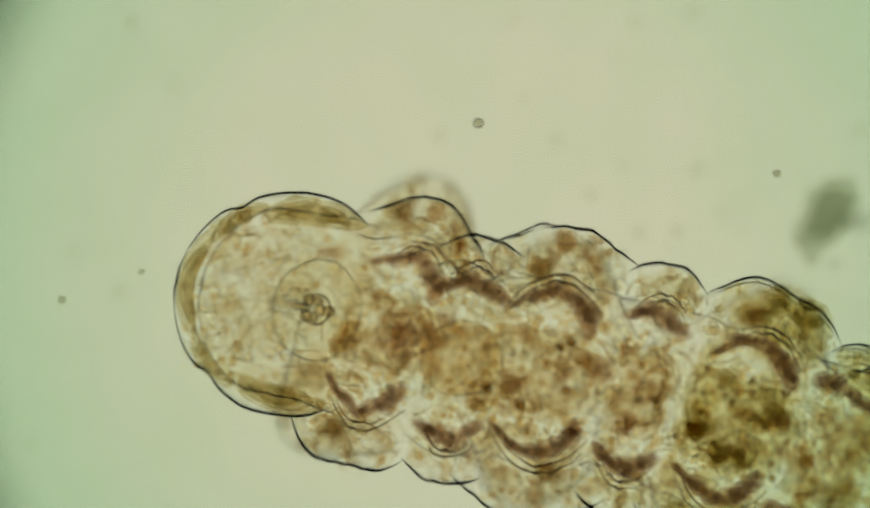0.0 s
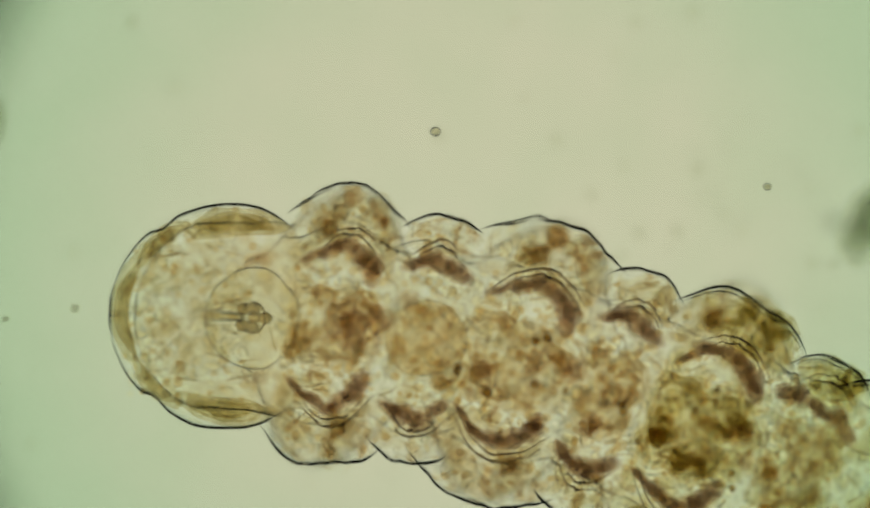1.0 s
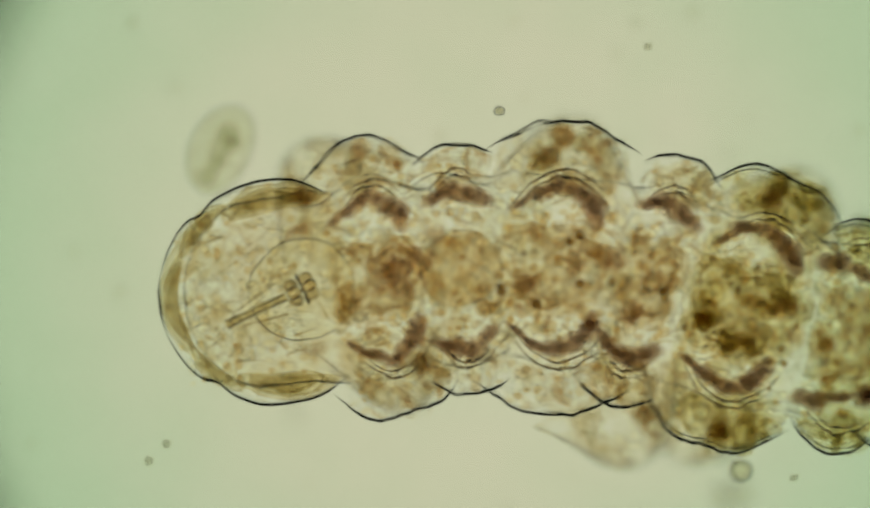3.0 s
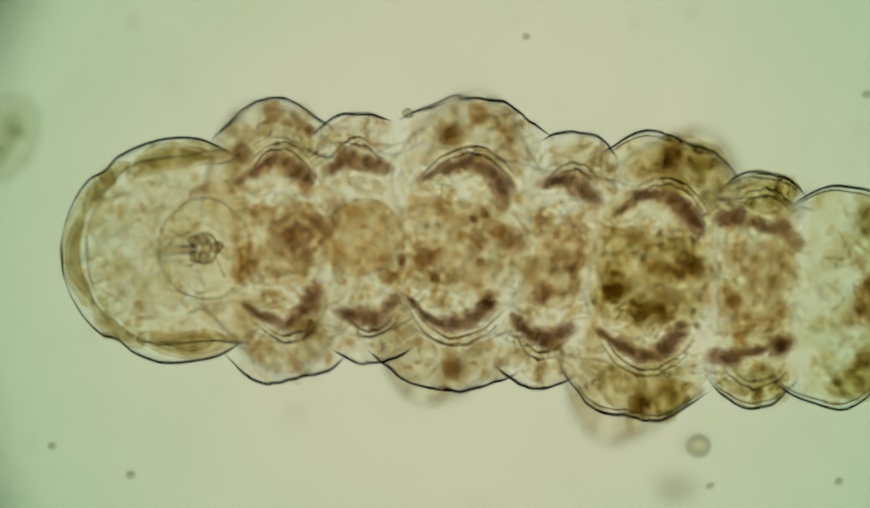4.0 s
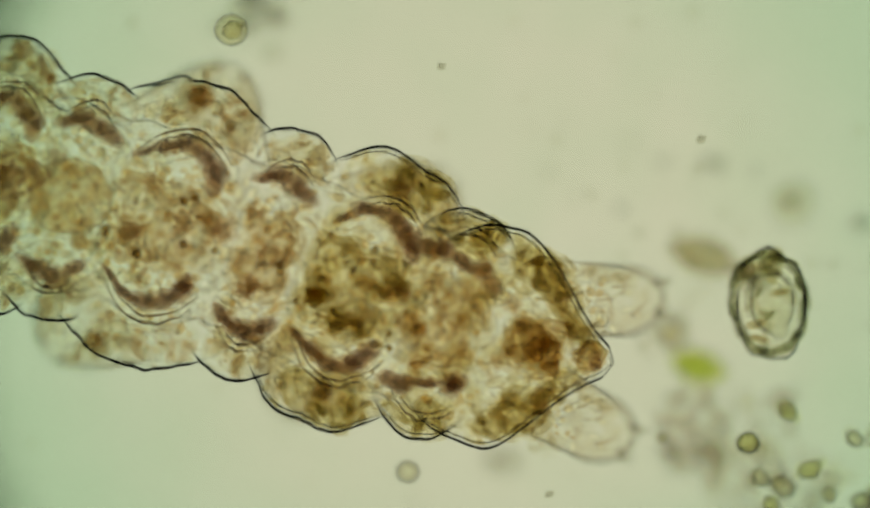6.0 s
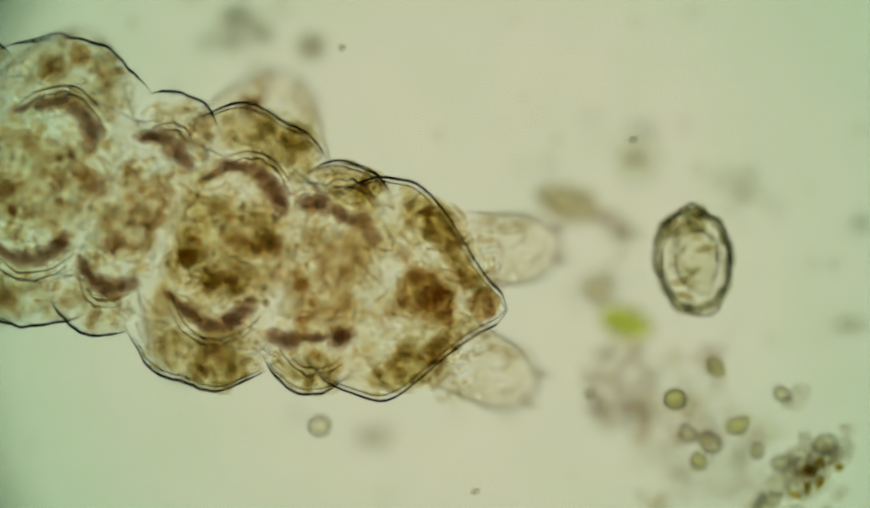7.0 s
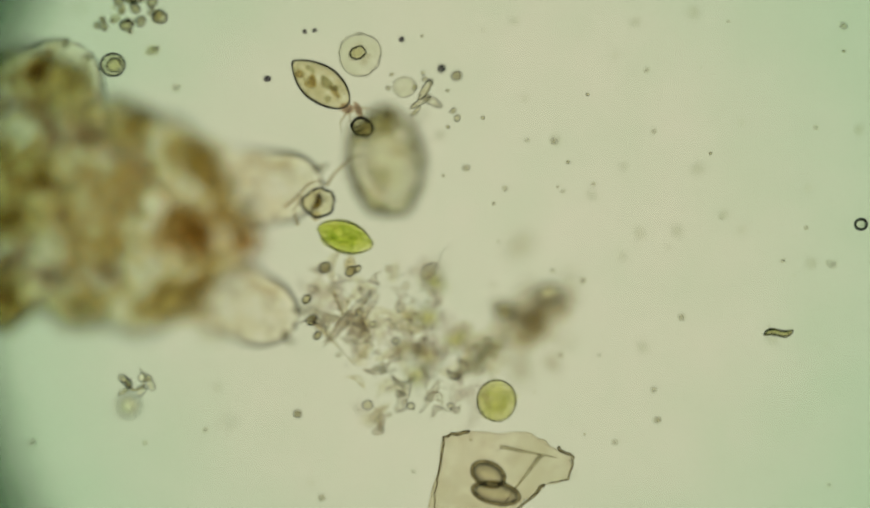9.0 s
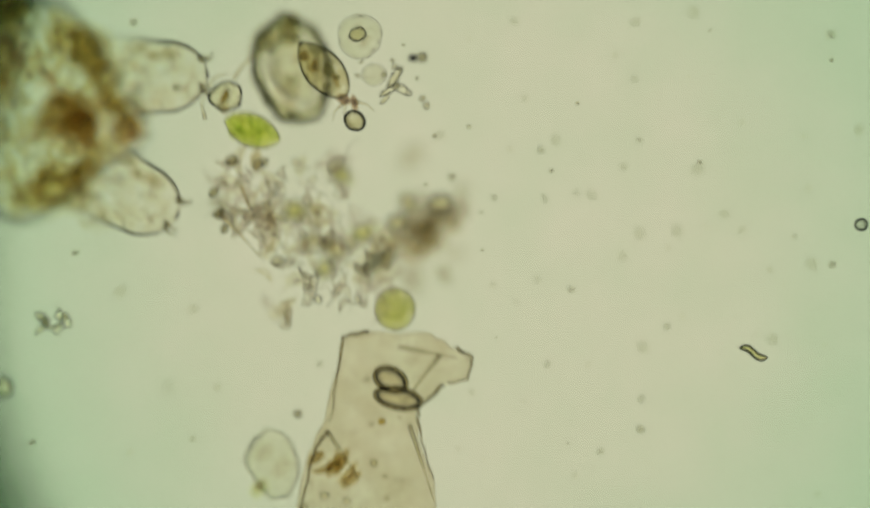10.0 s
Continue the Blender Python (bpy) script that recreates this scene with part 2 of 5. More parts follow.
# ---- the setting: the lit field below, and the glass slide ----
def build_setting():
    m, nodes, links = shader("lamp_field")
    where = nodes.new("ShaderNodeTexCoord")
    far = nodes.new("ShaderNodeVectorMath")
    far.operation = "LENGTH"
    squash = nodes.new("ShaderNodeMapping")
    squash.inputs["Scale"].default_value = (0.3, 0.3, 0.3)
    links.new(where.outputs["Object"], squash.inputs["Vector"])
    links.new(squash.outputs["Vector"], far.inputs[0])
    ramp = nodes.new("ShaderNodeValToRGB")
    base = (0.682, 0.704, 0.477)
    stops = [(at * 0.3, tuple(c * f for c in base)) for at, f in ((0.0, 1.32), (0.5, 1.24), (1.0, 1.04), (1.5, 0.72), (2.0, 0.36), (2.6, 0.06))]
    while len(ramp.color_ramp.elements) < len(stops):
        ramp.color_ramp.elements.new(0.5)
    for e, (at, c) in zip(ramp.color_ramp.elements, stops):
        e.position = at
        e.color = (*c, 1)
    glow = nodes.new("ShaderNodeEmission")
    out = nodes.new("ShaderNodeOutputMaterial")
    links.new(far.outputs["Value"], ramp.inputs["Fac"])
    links.new(ramp.outputs["Color"], glow.inputs["Color"])
    links.new(glow.outputs[0], out.inputs["Surface"])
    bm = bmesh.new()
    bmesh.ops.create_circle(bm, cap_ends=True, segments=96, radius=2.6)
    lamp = thing("backdrop", bm, m, "round lit lamp field seen through the slide", "lamp", kind="structure")
    lamp.location = (0.05, 0, -12.0)

    m = clear_material("slide_glass", [(0.32, (0.95, 0.968, 0.945)), (0.68, (1, 0.982, 0.985))], 30, 1.0, detail=9, fine=0.03, fine_scale=420)
    bm = bmesh.new()
    bmesh.ops.create_cube(bm, size=1.0, matrix=Matrix.Diagonal((1.6, 1.0, 0.05, 1)))
    bmesh.ops.bevel(bm, geom=bm.edges[:], offset=0.004, segments=2, affect="EDGES")
    slide = thing("ground", bm, m, "clear glass microscope slide under the water film", "slide", kind="structure")
    slide.location = (0, 0, -0.025)

    # Added rings, far out of focus: a stepped green vignette and dark edge shade.
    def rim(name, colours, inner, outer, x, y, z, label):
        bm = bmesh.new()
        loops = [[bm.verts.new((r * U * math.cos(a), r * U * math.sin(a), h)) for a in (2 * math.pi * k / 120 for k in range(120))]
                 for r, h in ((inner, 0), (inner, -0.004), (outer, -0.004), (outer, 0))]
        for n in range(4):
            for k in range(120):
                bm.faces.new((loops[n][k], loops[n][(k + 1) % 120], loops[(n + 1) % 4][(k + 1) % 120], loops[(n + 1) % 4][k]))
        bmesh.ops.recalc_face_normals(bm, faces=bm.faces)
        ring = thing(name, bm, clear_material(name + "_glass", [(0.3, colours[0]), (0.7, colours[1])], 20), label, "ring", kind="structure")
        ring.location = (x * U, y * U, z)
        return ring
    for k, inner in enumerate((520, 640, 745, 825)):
        rim("edge_tint_%d" % (k + 1), ((0.962, 0.996, 0.982), (0.968, 1.0, 0.988)), inner, 1900, 60, 0, -0.25 - 0.02 * k, "added pale green ring that tints the field's edge")
    return rim("trim", ((0.44, 0.51, 0.45), (0.50, 0.57, 0.51)), 1078, 1900, 204, -28, -0.12, "added dark green ring that shades the field's edge")


EDGE_SHADE = build_setting()


# ---- paths ----
def focus(t):
    return np.interp(t, [r[0] for r in FOCUS], [r[1] for r in FOCUS])


def spot(t, x, y, z):
    """The place at height z that the optics show at x, y (in U, from the field's corner)."""
    k = (REACH + focus(t) - z) / REACH * U
    return Vector(((x - 784) * k, (458 - y) * k, z))


JOINTS = []
JOLT = [(9.2, 0, 0), (9.3, -12, -80), (9.4, -5, -44), (9.5, 0, 0), (9.6, 14, 56), (9.7, 6, 76), (9.8, -4, 46), (9.9, 2, 38), (10.0, 0, 0)]


def jolted(rows, share=1.0):
    """Rows of seconds and x, y pairs, with the jolts that the stage gives them near the end."""
    done = list(rows)
    times = [r[0] for r in rows]
    for t, dx, dy in JOLT:
        if all(abs(t - a) > 0.01 for a in times):
            at = [float(np.interp(t, times, [r[k] for r in rows])) for k in range(1, len(rows[0]))]
            done.append((t, *(c + share * (dy if k % 2 else dx) for k, c in enumerate(at))))
    return sorted(done)


def joints(t, *xy):
    """Where the animal's nine joints are at t seconds, from snout to tail end: x, y of each."""
    JOINTS.append((t, *xy))


joints(0.0, 315, 505, 605, 565, 790, 640, 870, 655, 1095, 690, 1215, 720, 1440, 800, 1560, 850, 1800, 930)
joints(0.3, 238, 558, 538, 576, 742, 595, 842, 610, 1076, 662, 1190, 695, 1409, 766, 1548, 813, 1800, 899)
joints(0.5, 190, 590, 497, 583, 712, 568, 825, 582, 1065, 645, 1175, 680, 1390, 745, 1540, 790, 1800, 880)
joints(0.8, 135, 560, 441, 566, 654, 576, 764, 593, 994, 661, 1102, 698, 1320, 778, 1458, 826, 1718, 916)
joints(1.0, 195, 560, 500, 575, 712, 602, 820, 620, 1043, 692, 1150, 730, 1370, 820, 1500, 870, 1760, 960)
joints(1.2, 244, 549, 546, 555, 736, 557, 846, 568, 1048, 612, 1167, 628, 1422, 678, 1560, 716, 1847, 764)
joints(1.3, 250, 548, 552, 553, 740, 550, 850, 560, 1050, 598, 1170, 610, 1430, 655, 1570, 690, 1860, 730)
joints(1.5, 400, 480, 685, 520, 870, 552, 985, 558, 1225, 535, 1350, 550, 1590, 560, 1740, 565, 2050, 570)
joints(1.7, 526, 535, 824, 545, 1000, 538, 1118, 533, 1348, 550, 1472, 578, 1708, 610, 1850, 632, 2140, 665)
joints(1.8, 488, 572, 791, 554, 971, 527, 1096, 527, 1331, 564, 1461, 612, 1696, 657, 1836, 682, 2126, 732)
joints(2.0, 462, 580, 765, 562, 945, 535, 1070, 535, 1305, 572, 1435, 620, 1670, 665, 1810, 690, 2100, 740)
joints(2.2, 470, 548, 772, 545, 948, 524, 1068, 526, 1300, 558, 1425, 592, 1660, 628, 1800, 648, 2098, 690)
joints(2.5, 408, 420, 725, 455, 898, 490, 1010, 510, 1250, 525, 1390, 535, 1625, 550, 1770, 560, 2080, 580)
joints(2.7, 330, 465, 652, 478, 816, 498, 938, 503, 1168, 516, 1292, 538, 1526, 578, 1675, 598, 1965, 628)
joints(3.0, 285, 550, 605, 515, 765, 490, 895, 480, 1115, 490, 1225, 525, 1457, 590, 1610, 620, 1880, 660)
joints(3.2, 262, 545, 560, 510, 712, 478, 807, 465, 1022, 495, 1140, 520, 1388, 565, 1530, 590, 1810, 630)
joints(4.3, 30, 410, 335, 402, 530, 418, 640, 415, 890, 450, 995, 472, 1225, 508, 1375, 515, 1680, 560)
joints(4.5, -70, 340, 230, 390, 420, 425, 525, 440, 735, 480, 882, 500, 1107, 550, 1228, 575, 1530, 605)
joints(4.8, -92, 294, 208, 362, 362, 406, 479, 436, 695, 491, 811, 523, 1024, 594, 1156, 634, 1433, 706)
joints(5.0, -130, 270, 170, 350, 300, 400, 425, 440, 645, 505, 740, 545, 945, 630, 1085, 680, 1345, 780)
joints(5.5, -290, 260, 10, 340, 180, 375, 290, 392, 540, 450, 650, 500, 852, 578, 975, 620, 1245, 700)
joints(6.0, -390, 220, -100, 300, 70, 340, 180, 370, 415, 440, 540, 480, 746, 565, 855, 600, 1105, 655)
joints(6.2, -435, 195, -145, 275, 25, 315, 135, 345, 370, 415, 495, 455, 701, 540, 810, 575, 1060, 630)
joints(7.3, -660, 160, -370, 226, -210, 262, -100, 288, 138, 358, 235, 410, 468, 478, 605, 508, 865, 550)
joints(7.5, -690, 150, -400, 225, -240, 260, -130, 286, 108, 352, 205, 405, 432, 480, 568, 515, 825, 570)
joints(7.8, -760, 80, -470, 150, -310, 200, -200, 230, 50, 325, 150, 360, 345, 420, 475, 455, 725, 495)
joints(8.0, -830, 60, -540, 130, -380, 180, -270, 210, -20, 310, 80, 340, 270, 390, 400, 425, 650, 470)
joints(8.5, -900, 60, -610, 130, -450, 190, -340, 220, -90, 310, 20, 350, 218, 400, 357, 430, 610, 475)
joints(9.0, -1010, 30, -720, 100, -560, 150, -450, 180, -200, 270, -90, 310, 105, 365, 240, 400, 480, 445)
joints(9.2, -1080, 14, -790, 84, -630, 134, -520, 164, -270, 254, -160, 294, 35, 349, 170, 384, 410, 429)
joints(9.5, -1150, -140, -860, -70, -700, -20, -590, 10, -340, 90, -240, 130, -40, 190, 90, 230, 355, 290)
joints(10.0, -1240, -190, -950, -110, -790, -60, -680, -30, -430, 60, -330, 90, -130, 150, 10, 190, 270, 245)


def body_z(t):
    """The animal's height as it bobs on its legs."""
    return float(np.interp(t, (0, 7.75, 7.95, 8.2, 8.5, 8.8, 9.2, 9.5, 10), (0.052, 0.052, 0.056, 0.055, 0.043, 0.055, 0.055, 0.040, 0.041)))


# ---- the water bear ----
def segment_rings(length, wide, high, dip, lap=0.15, steps=36):
    rings = []
    for k in range(steps + 1):
        u = -1 - lap + (2 + 2 * lap) * k / steps
        f = 1 - dip * abs(u) ** 2.4
        rings.append((u * length / 2, 0, 0, wide * f, high * (1 - 0.6 * dip * abs(u) ** 2.4)))
    return rings


def leg_mesh(bm, reach, thick, drop, flare):
    """A stubby cone of a leg along +y that goes down by drop, with a rounded foot."""
    rings = []
    heel = 0.74 if flare > 1 else 0.64
    for k in range(33):
        u = k / 32
        r = thick * (0.54 + flare * (1 - u) ** (1.0 if flare > 1 else 0.8))
        if u > heel:
            r *= math.sqrt(max(0.0, 1 - ((u - heel) / (1 - heel)) ** 2))
        rings.append((u * reach, 0, -drop * u ** 1.3, max(r, thick * 0.03), max(r, thick * 0.03) * (0.62 if flare > 1 else 0.85)))
    tube(bm, rings, 40, False, True, 0.10, thick * 900, 4.5 * U, 0.85)
    bmesh.ops.rotate(bm, verts=bm.verts, cent=(0, 0, 0), matrix=Matrix.Rotation(math.pi / 2, 3, "Z"))


def build_leg(bear, label, reach, thick, drop, walking):
    """walking: one of the six broad legs; the hind pair is slimmer and trails."""
    out = 0.45 if walking else 1.0
    bm = bmesh.new()
    leg_mesh(bm, reach, thick, drop, 1.1 if walking else 0.16)
    leg = part("leg", bm, LEGSKIN, bear, label)
    rng = random.Random(round(reach * 9000))
    for k in range(6 if walking else 2):
        u = rng.uniform(0.10, 0.55)
        side = rng.choice((-1, 1)) * rng.uniform(0.45, 0.8)
        bm = bmesh.new()
        haze(bm, (side * thick * (1 - 0.5 * u), u * reach, -drop * u ** 1.3), (rng.uniform(0.16, 0.3) * thick, rng.uniform(0.25, 0.5) * thick, 0.25 * thick), rng.uniform(-0.4, 0.4), 0.5, 1.9, 3, 0, 3)
        part("leg_flesh", bm, PALEFLESH if k % 2 or not walking else LOBEFLESH, leg)
    if walking:
        for side in (-1, 1):
            bm = bmesh.new()
            haze(bm, (side * thick * 0.62, reach * 0.52, -drop * 0.42), (thick * 0.24, reach * 0.40, thick * 0.3), side * 0.38, 0.4, 1.7, 3, 0, 3)
            part("leg_flesh", bm, PALEFLESH, leg)
    cells(leg, 14, thick * 1.1, reach * 0.34, thick * 0.5, round(reach * 9000) + 1, (5, 10)).location = (0, reach * 0.5, -drop * 0.45)
    for k in range(4):
        x, u = rng.uniform(-0.4, 0.4) * thick, rng.uniform(0.5, 0.78)
        turn = rng.uniform(0.3, 2.8)
        line = []
        for j in range(rng.randint(4, 6)):
            line.append((x, u * reach, -drop * u ** 1.3 + 0.3 * thick))
            x, u = x + 8 * U * math.cos(turn), u + 0.045 * math.sin(turn)
            turn += rng.uniform(-0.6, 0.6)
        bm = bmesh.new()
        thread(bm, line, 2.4 * U)
        part("wrinkle", bm, FIBRE, leg)
    for k in range(4):
        a = (-0.62, -0.5, 0.34, 0.50)[k]
        bm = bmesh.new()
        base = Vector((a * thick * 0.5, reach * (0.86 + 0.05 * out), -drop * 0.9))
        pts = [base + Vector((a * 10 * U * s + 5 * U * math.sin(s * 3.1), (4 + out * 24) * U * s, (10 * math.sin(s * 3.1) - (8 + 14 * (1 - out)) * s) * U)) for s in (0, 0.2, 0.4, 0.6, 0.8, 1)]
        thread(bm, pts, 3.6 * U)
        part("claw", bm, CLAW, leg)
    return leg


def crescent(parent, x, y, rx, ry, turn, bend, material=None, name="pigment_patch", z=0.0, rz=None, skins=4, wobble=0.28):
    bm = bmesh.new()
    firm = material in (None, KNOT)
    haze(bm, (x * U, y * U, z * U), (rx * U, ry * U, (rz or ry * 1.1) * U), turn, wobble, 1.9, 3, bend, skins, 0.4 if firm else 0.72)
    return part(name, bm, material or PIGMENT, parent)


def pigment_band(parent, line, widths, rng, gaps, material):
    """A dark band of grains strung unevenly along a line; gaps: how patchy it is."""
    bm = bmesh.new()
    for n, ((x, y), w) in enumerate(zip(line, widths)):
        ahead = line[min(n + 1, len(line) - 1)]
        back = line[max(n - 1, 0)]
        turn = math.atan2(ahead[1] - back[1], ahead[0] - back[0])
        step = math.hypot(ahead[0] - back[0], ahead[1] - back[1]) / (2 if 0 < n < len(line) - 1 else 1)
        w *= 1 - gaps * rng.random()
        haze(bm, ((x + rng.uniform(-5, 5)) * U, (y + rng.uniform(-6, 6)) * U, rng.uniform(0, 40) * U), ((step * 0.66 + 6) * U, w * 1.35 * U, (w + 6) * U), turn + rng.uniform(-0.2, 0.2), 0.34, 1.8, 3, 0, 5, 0.85)
    return part("pigment_patch", bm, material, parent)


def cells(parent, count, length, wide, high, seed, size=(7, 15)):
    """Clear storage cells adrift in the body, past counting."""
    rng = random.Random(seed)
    bm = bmesh.new()
    n = 0
    while n < count:
        x, y = rng.uniform(-1, 1), rng.uniform(-1, 1)
        if abs(x) ** 3 + abs(y) ** 3 > 1:
            continue
        r = size[0] * U + (size[1] - size[0]) * U * rng.random() ** 2
        z = rng.uniform(-1, 1) * high * 0.55 * (1 - y * y)
        blob(bm, (x * length / 2, y * wide, z), (r * rng.uniform(0.8, 1.9), r * rng.uniform(0.7, 1.1), r * 0.8), rng.uniform(0, 3), 0.35, 1.7, 2)
        n += 1
    return tagged(part("storage_cells", bm, CELLS, parent), kind="stuff")


def granules(parent, count, length, wide, high, seed, size=(3, 8)):
    """Fine brown grains in the flesh, past counting."""
    rng = random.Random(seed)
    bm = bmesh.new()
    for k in range(count):
        x, y = rng.uniform(-1, 1), rng.uniform(-1, 1)
        r = rng.uniform(*size) * U
        blob(bm, (x * length / 2, y * wide, rng.uniform(-0.5, 0.5) * high * (1 - y * y)), (r * rng.uniform(0.8, 1.6), r, r), rng.uniform(0, 3), 0.4, 1.7, 2)
    return tagged(part("granules", bm, GRANULE, parent), kind="stuff")


def fibres(parent, count, length, wide, high, seed):
    """Fine muscle threads, mostly along the body."""
    rng = random.Random(seed)
    bm = bmesh.new()
    for k in range(count):
        x, y, z = rng.uniform(-0.5, 0.5) * length, rng.uniform(-1, 1) * wide, rng.uniform(-0.35, 0.35) * high
        a = rng.gauss(0, 0.5) + (math.pi / 2 if rng.random() < 0.25 else 0)
        pts = []
        for j in range(rng.randint(3, 6)):
            pts.append((x, y, z))
            a += rng.uniform(-0.35, 0.35)
            x, y = x + 11 * U * math.cos(a), y + 11 * U * math.sin(a)
        thread(bm, pts, rng.uniform(1.2, 3.0) * U, 5)
    return tagged(part("muscle_fibres", bm, FIBRE, parent), kind="stuff")


SEGMENTS = [  # length, half width, half height, how deep the fold between segments
    (200, 252, 122, 0.17), (130, 230, 118, 0.10), (250, 266, 128, 0.17), (130, 232, 122, 0.10),
    (240, 258, 126, 0.20), (150, 216, 116, 0.20),
]


def build_head(bear):
    rings = []
    for k in range(30):
        u = (k + 0.2) / 29
        w = 204 * (1 - (1 - min(1, u / 0.66)) ** 2.2) ** 0.56
        if u > 0.66:
            w *= 1 - 0.22 * ((u - 0.66) / 0.34) ** 2.2
        w *= 1 - 0.075 * math.exp(-((u - 0.27) / 0.05) ** 2)
        rings.append(((u - 0.47) * 335 * U, 0, 0, w * U, w * 0.60 * U))
    head = part("head", tube(bmesh.new(), rings, 72, True, False, 0.03, 2.0, 4 * U), SKIN, bear, "clear tan rounded head with brown rim")
    part("flesh_lining", tube(bmesh.new(), [(x + 4 * U, y, z, max(2 * U, w - 7 * U), max(2 * U, h - 7 * U)) for x, y, z, w, h in rings], 64, True, False, 0.03, 2.0), LINING, head)
    inner = []
    for k in range(24):
        u = (k + 0.2) / 23
        w = 168 * (1 - (1 - min(1, u / 0.6)) ** 2.3) ** 0.5
        inner.append(((u * 0.84 - 0.33) * 335 * U, 0, 0, w * U, w * 0.6 * U))
    part("inner_head", tube(bmesh.new(), inner, 56, True, False, 0.13, 5.0, 3 * U), HEADWALL, head)
    for z in (-34, 30):
        crescent(head, 10, 4, 150, 128, 0, 0, HEADFLESH, "brain", z, 34, 2, 0.2)
    for side in (1, -1):
        crescent(head, 62, side * 166, 92, 26, 0.10 * side, -0.14 * side, SNOUT, "cheek_flesh", 0, 60, 3)
        crescent(head, -66, side * 132, 60, 15, 0.75 * side, -0.2 * side, SNOUT, "snout_flesh", 0, 40, 3)
        crescent(head, 110, side * 104, 34, 16, 0.3 * side, 0, FLESH, "pigment_patch", 30, 18)
    crescent(head, -123, 4, 112, 17, math.pi / 2, -0.36, SNOUT, "snout_flesh", 0, 50, 3)
    cells(head, 170, 260 * U, 165 * U, 100 * U, 4, (5, 12))
    granules(head, 90, 250 * U, 150 * U, 90 * U, 220)
    fibres(head, 70, 190 * U, 120 * U, 90 * U, 14)
    return head


def build_throat(bear):
    """The throat bulb and the tube that runs from it to the mouth, along -x; it swings as the animal lifts its head."""
    bm = bmesh.new()
    bubble(bm, (0, 0, 0), (98 * U, 92 * U, 74 * U), 1.6 * U, 0, 0.06)
    throat = part("throat", bm, PHARYNX, bear, "clear round throat bulb with a mouth tube")
    for row, (x, far, r) in enumerate(((-16, 17, 13), (14, 18, 15))):
        for k in range(3):
            a = 2 * math.pi * (k + 0.25) / 3
            bm = bmesh.new()
            blob(bm, (x * U, far * math.cos(a) * U, far * math.sin(a) * U), (r * U, 11 * U, 10 * U), 0, 0.25, 1.5, 3)
            part("throat_plate", bm, PLATE, throat)
    bm = bmesh.new()
    loop = [(2 * U, 28 * U * math.cos(a), 28 * U * math.sin(a)) for a in (2 * math.pi * k / 36 for k in range(36))]
    for k in range(36):
        p, q = Vector(loop[k]), Vector(loop[(k + 1) % 36])
        thread(bm, [p, (p + q) / 2, q + (q - p) * 0.15], 2.2 * U, 6)
    part("throat_ring", bm, FOLD, throat)
    bm = bmesh.new()
    tube(bm, [(x * U, 0, 0, 8 * U, 8 * U) for x in range(-150, -22, 8)], 20, False, False, 0.06, 1.0, 3 * U)
    part("throat_tube", bm, TUBEWALL, throat)
    for side in (1, -1):
        bm = bmesh.new()
        thread(bm, [((-40 - 20 * k) * U, side * (30 - 3.6 * k) * U, 2 * U) for k in range(6)], 2.6 * U)
        part("stylet", bm, FIBRE, throat)
    return throat


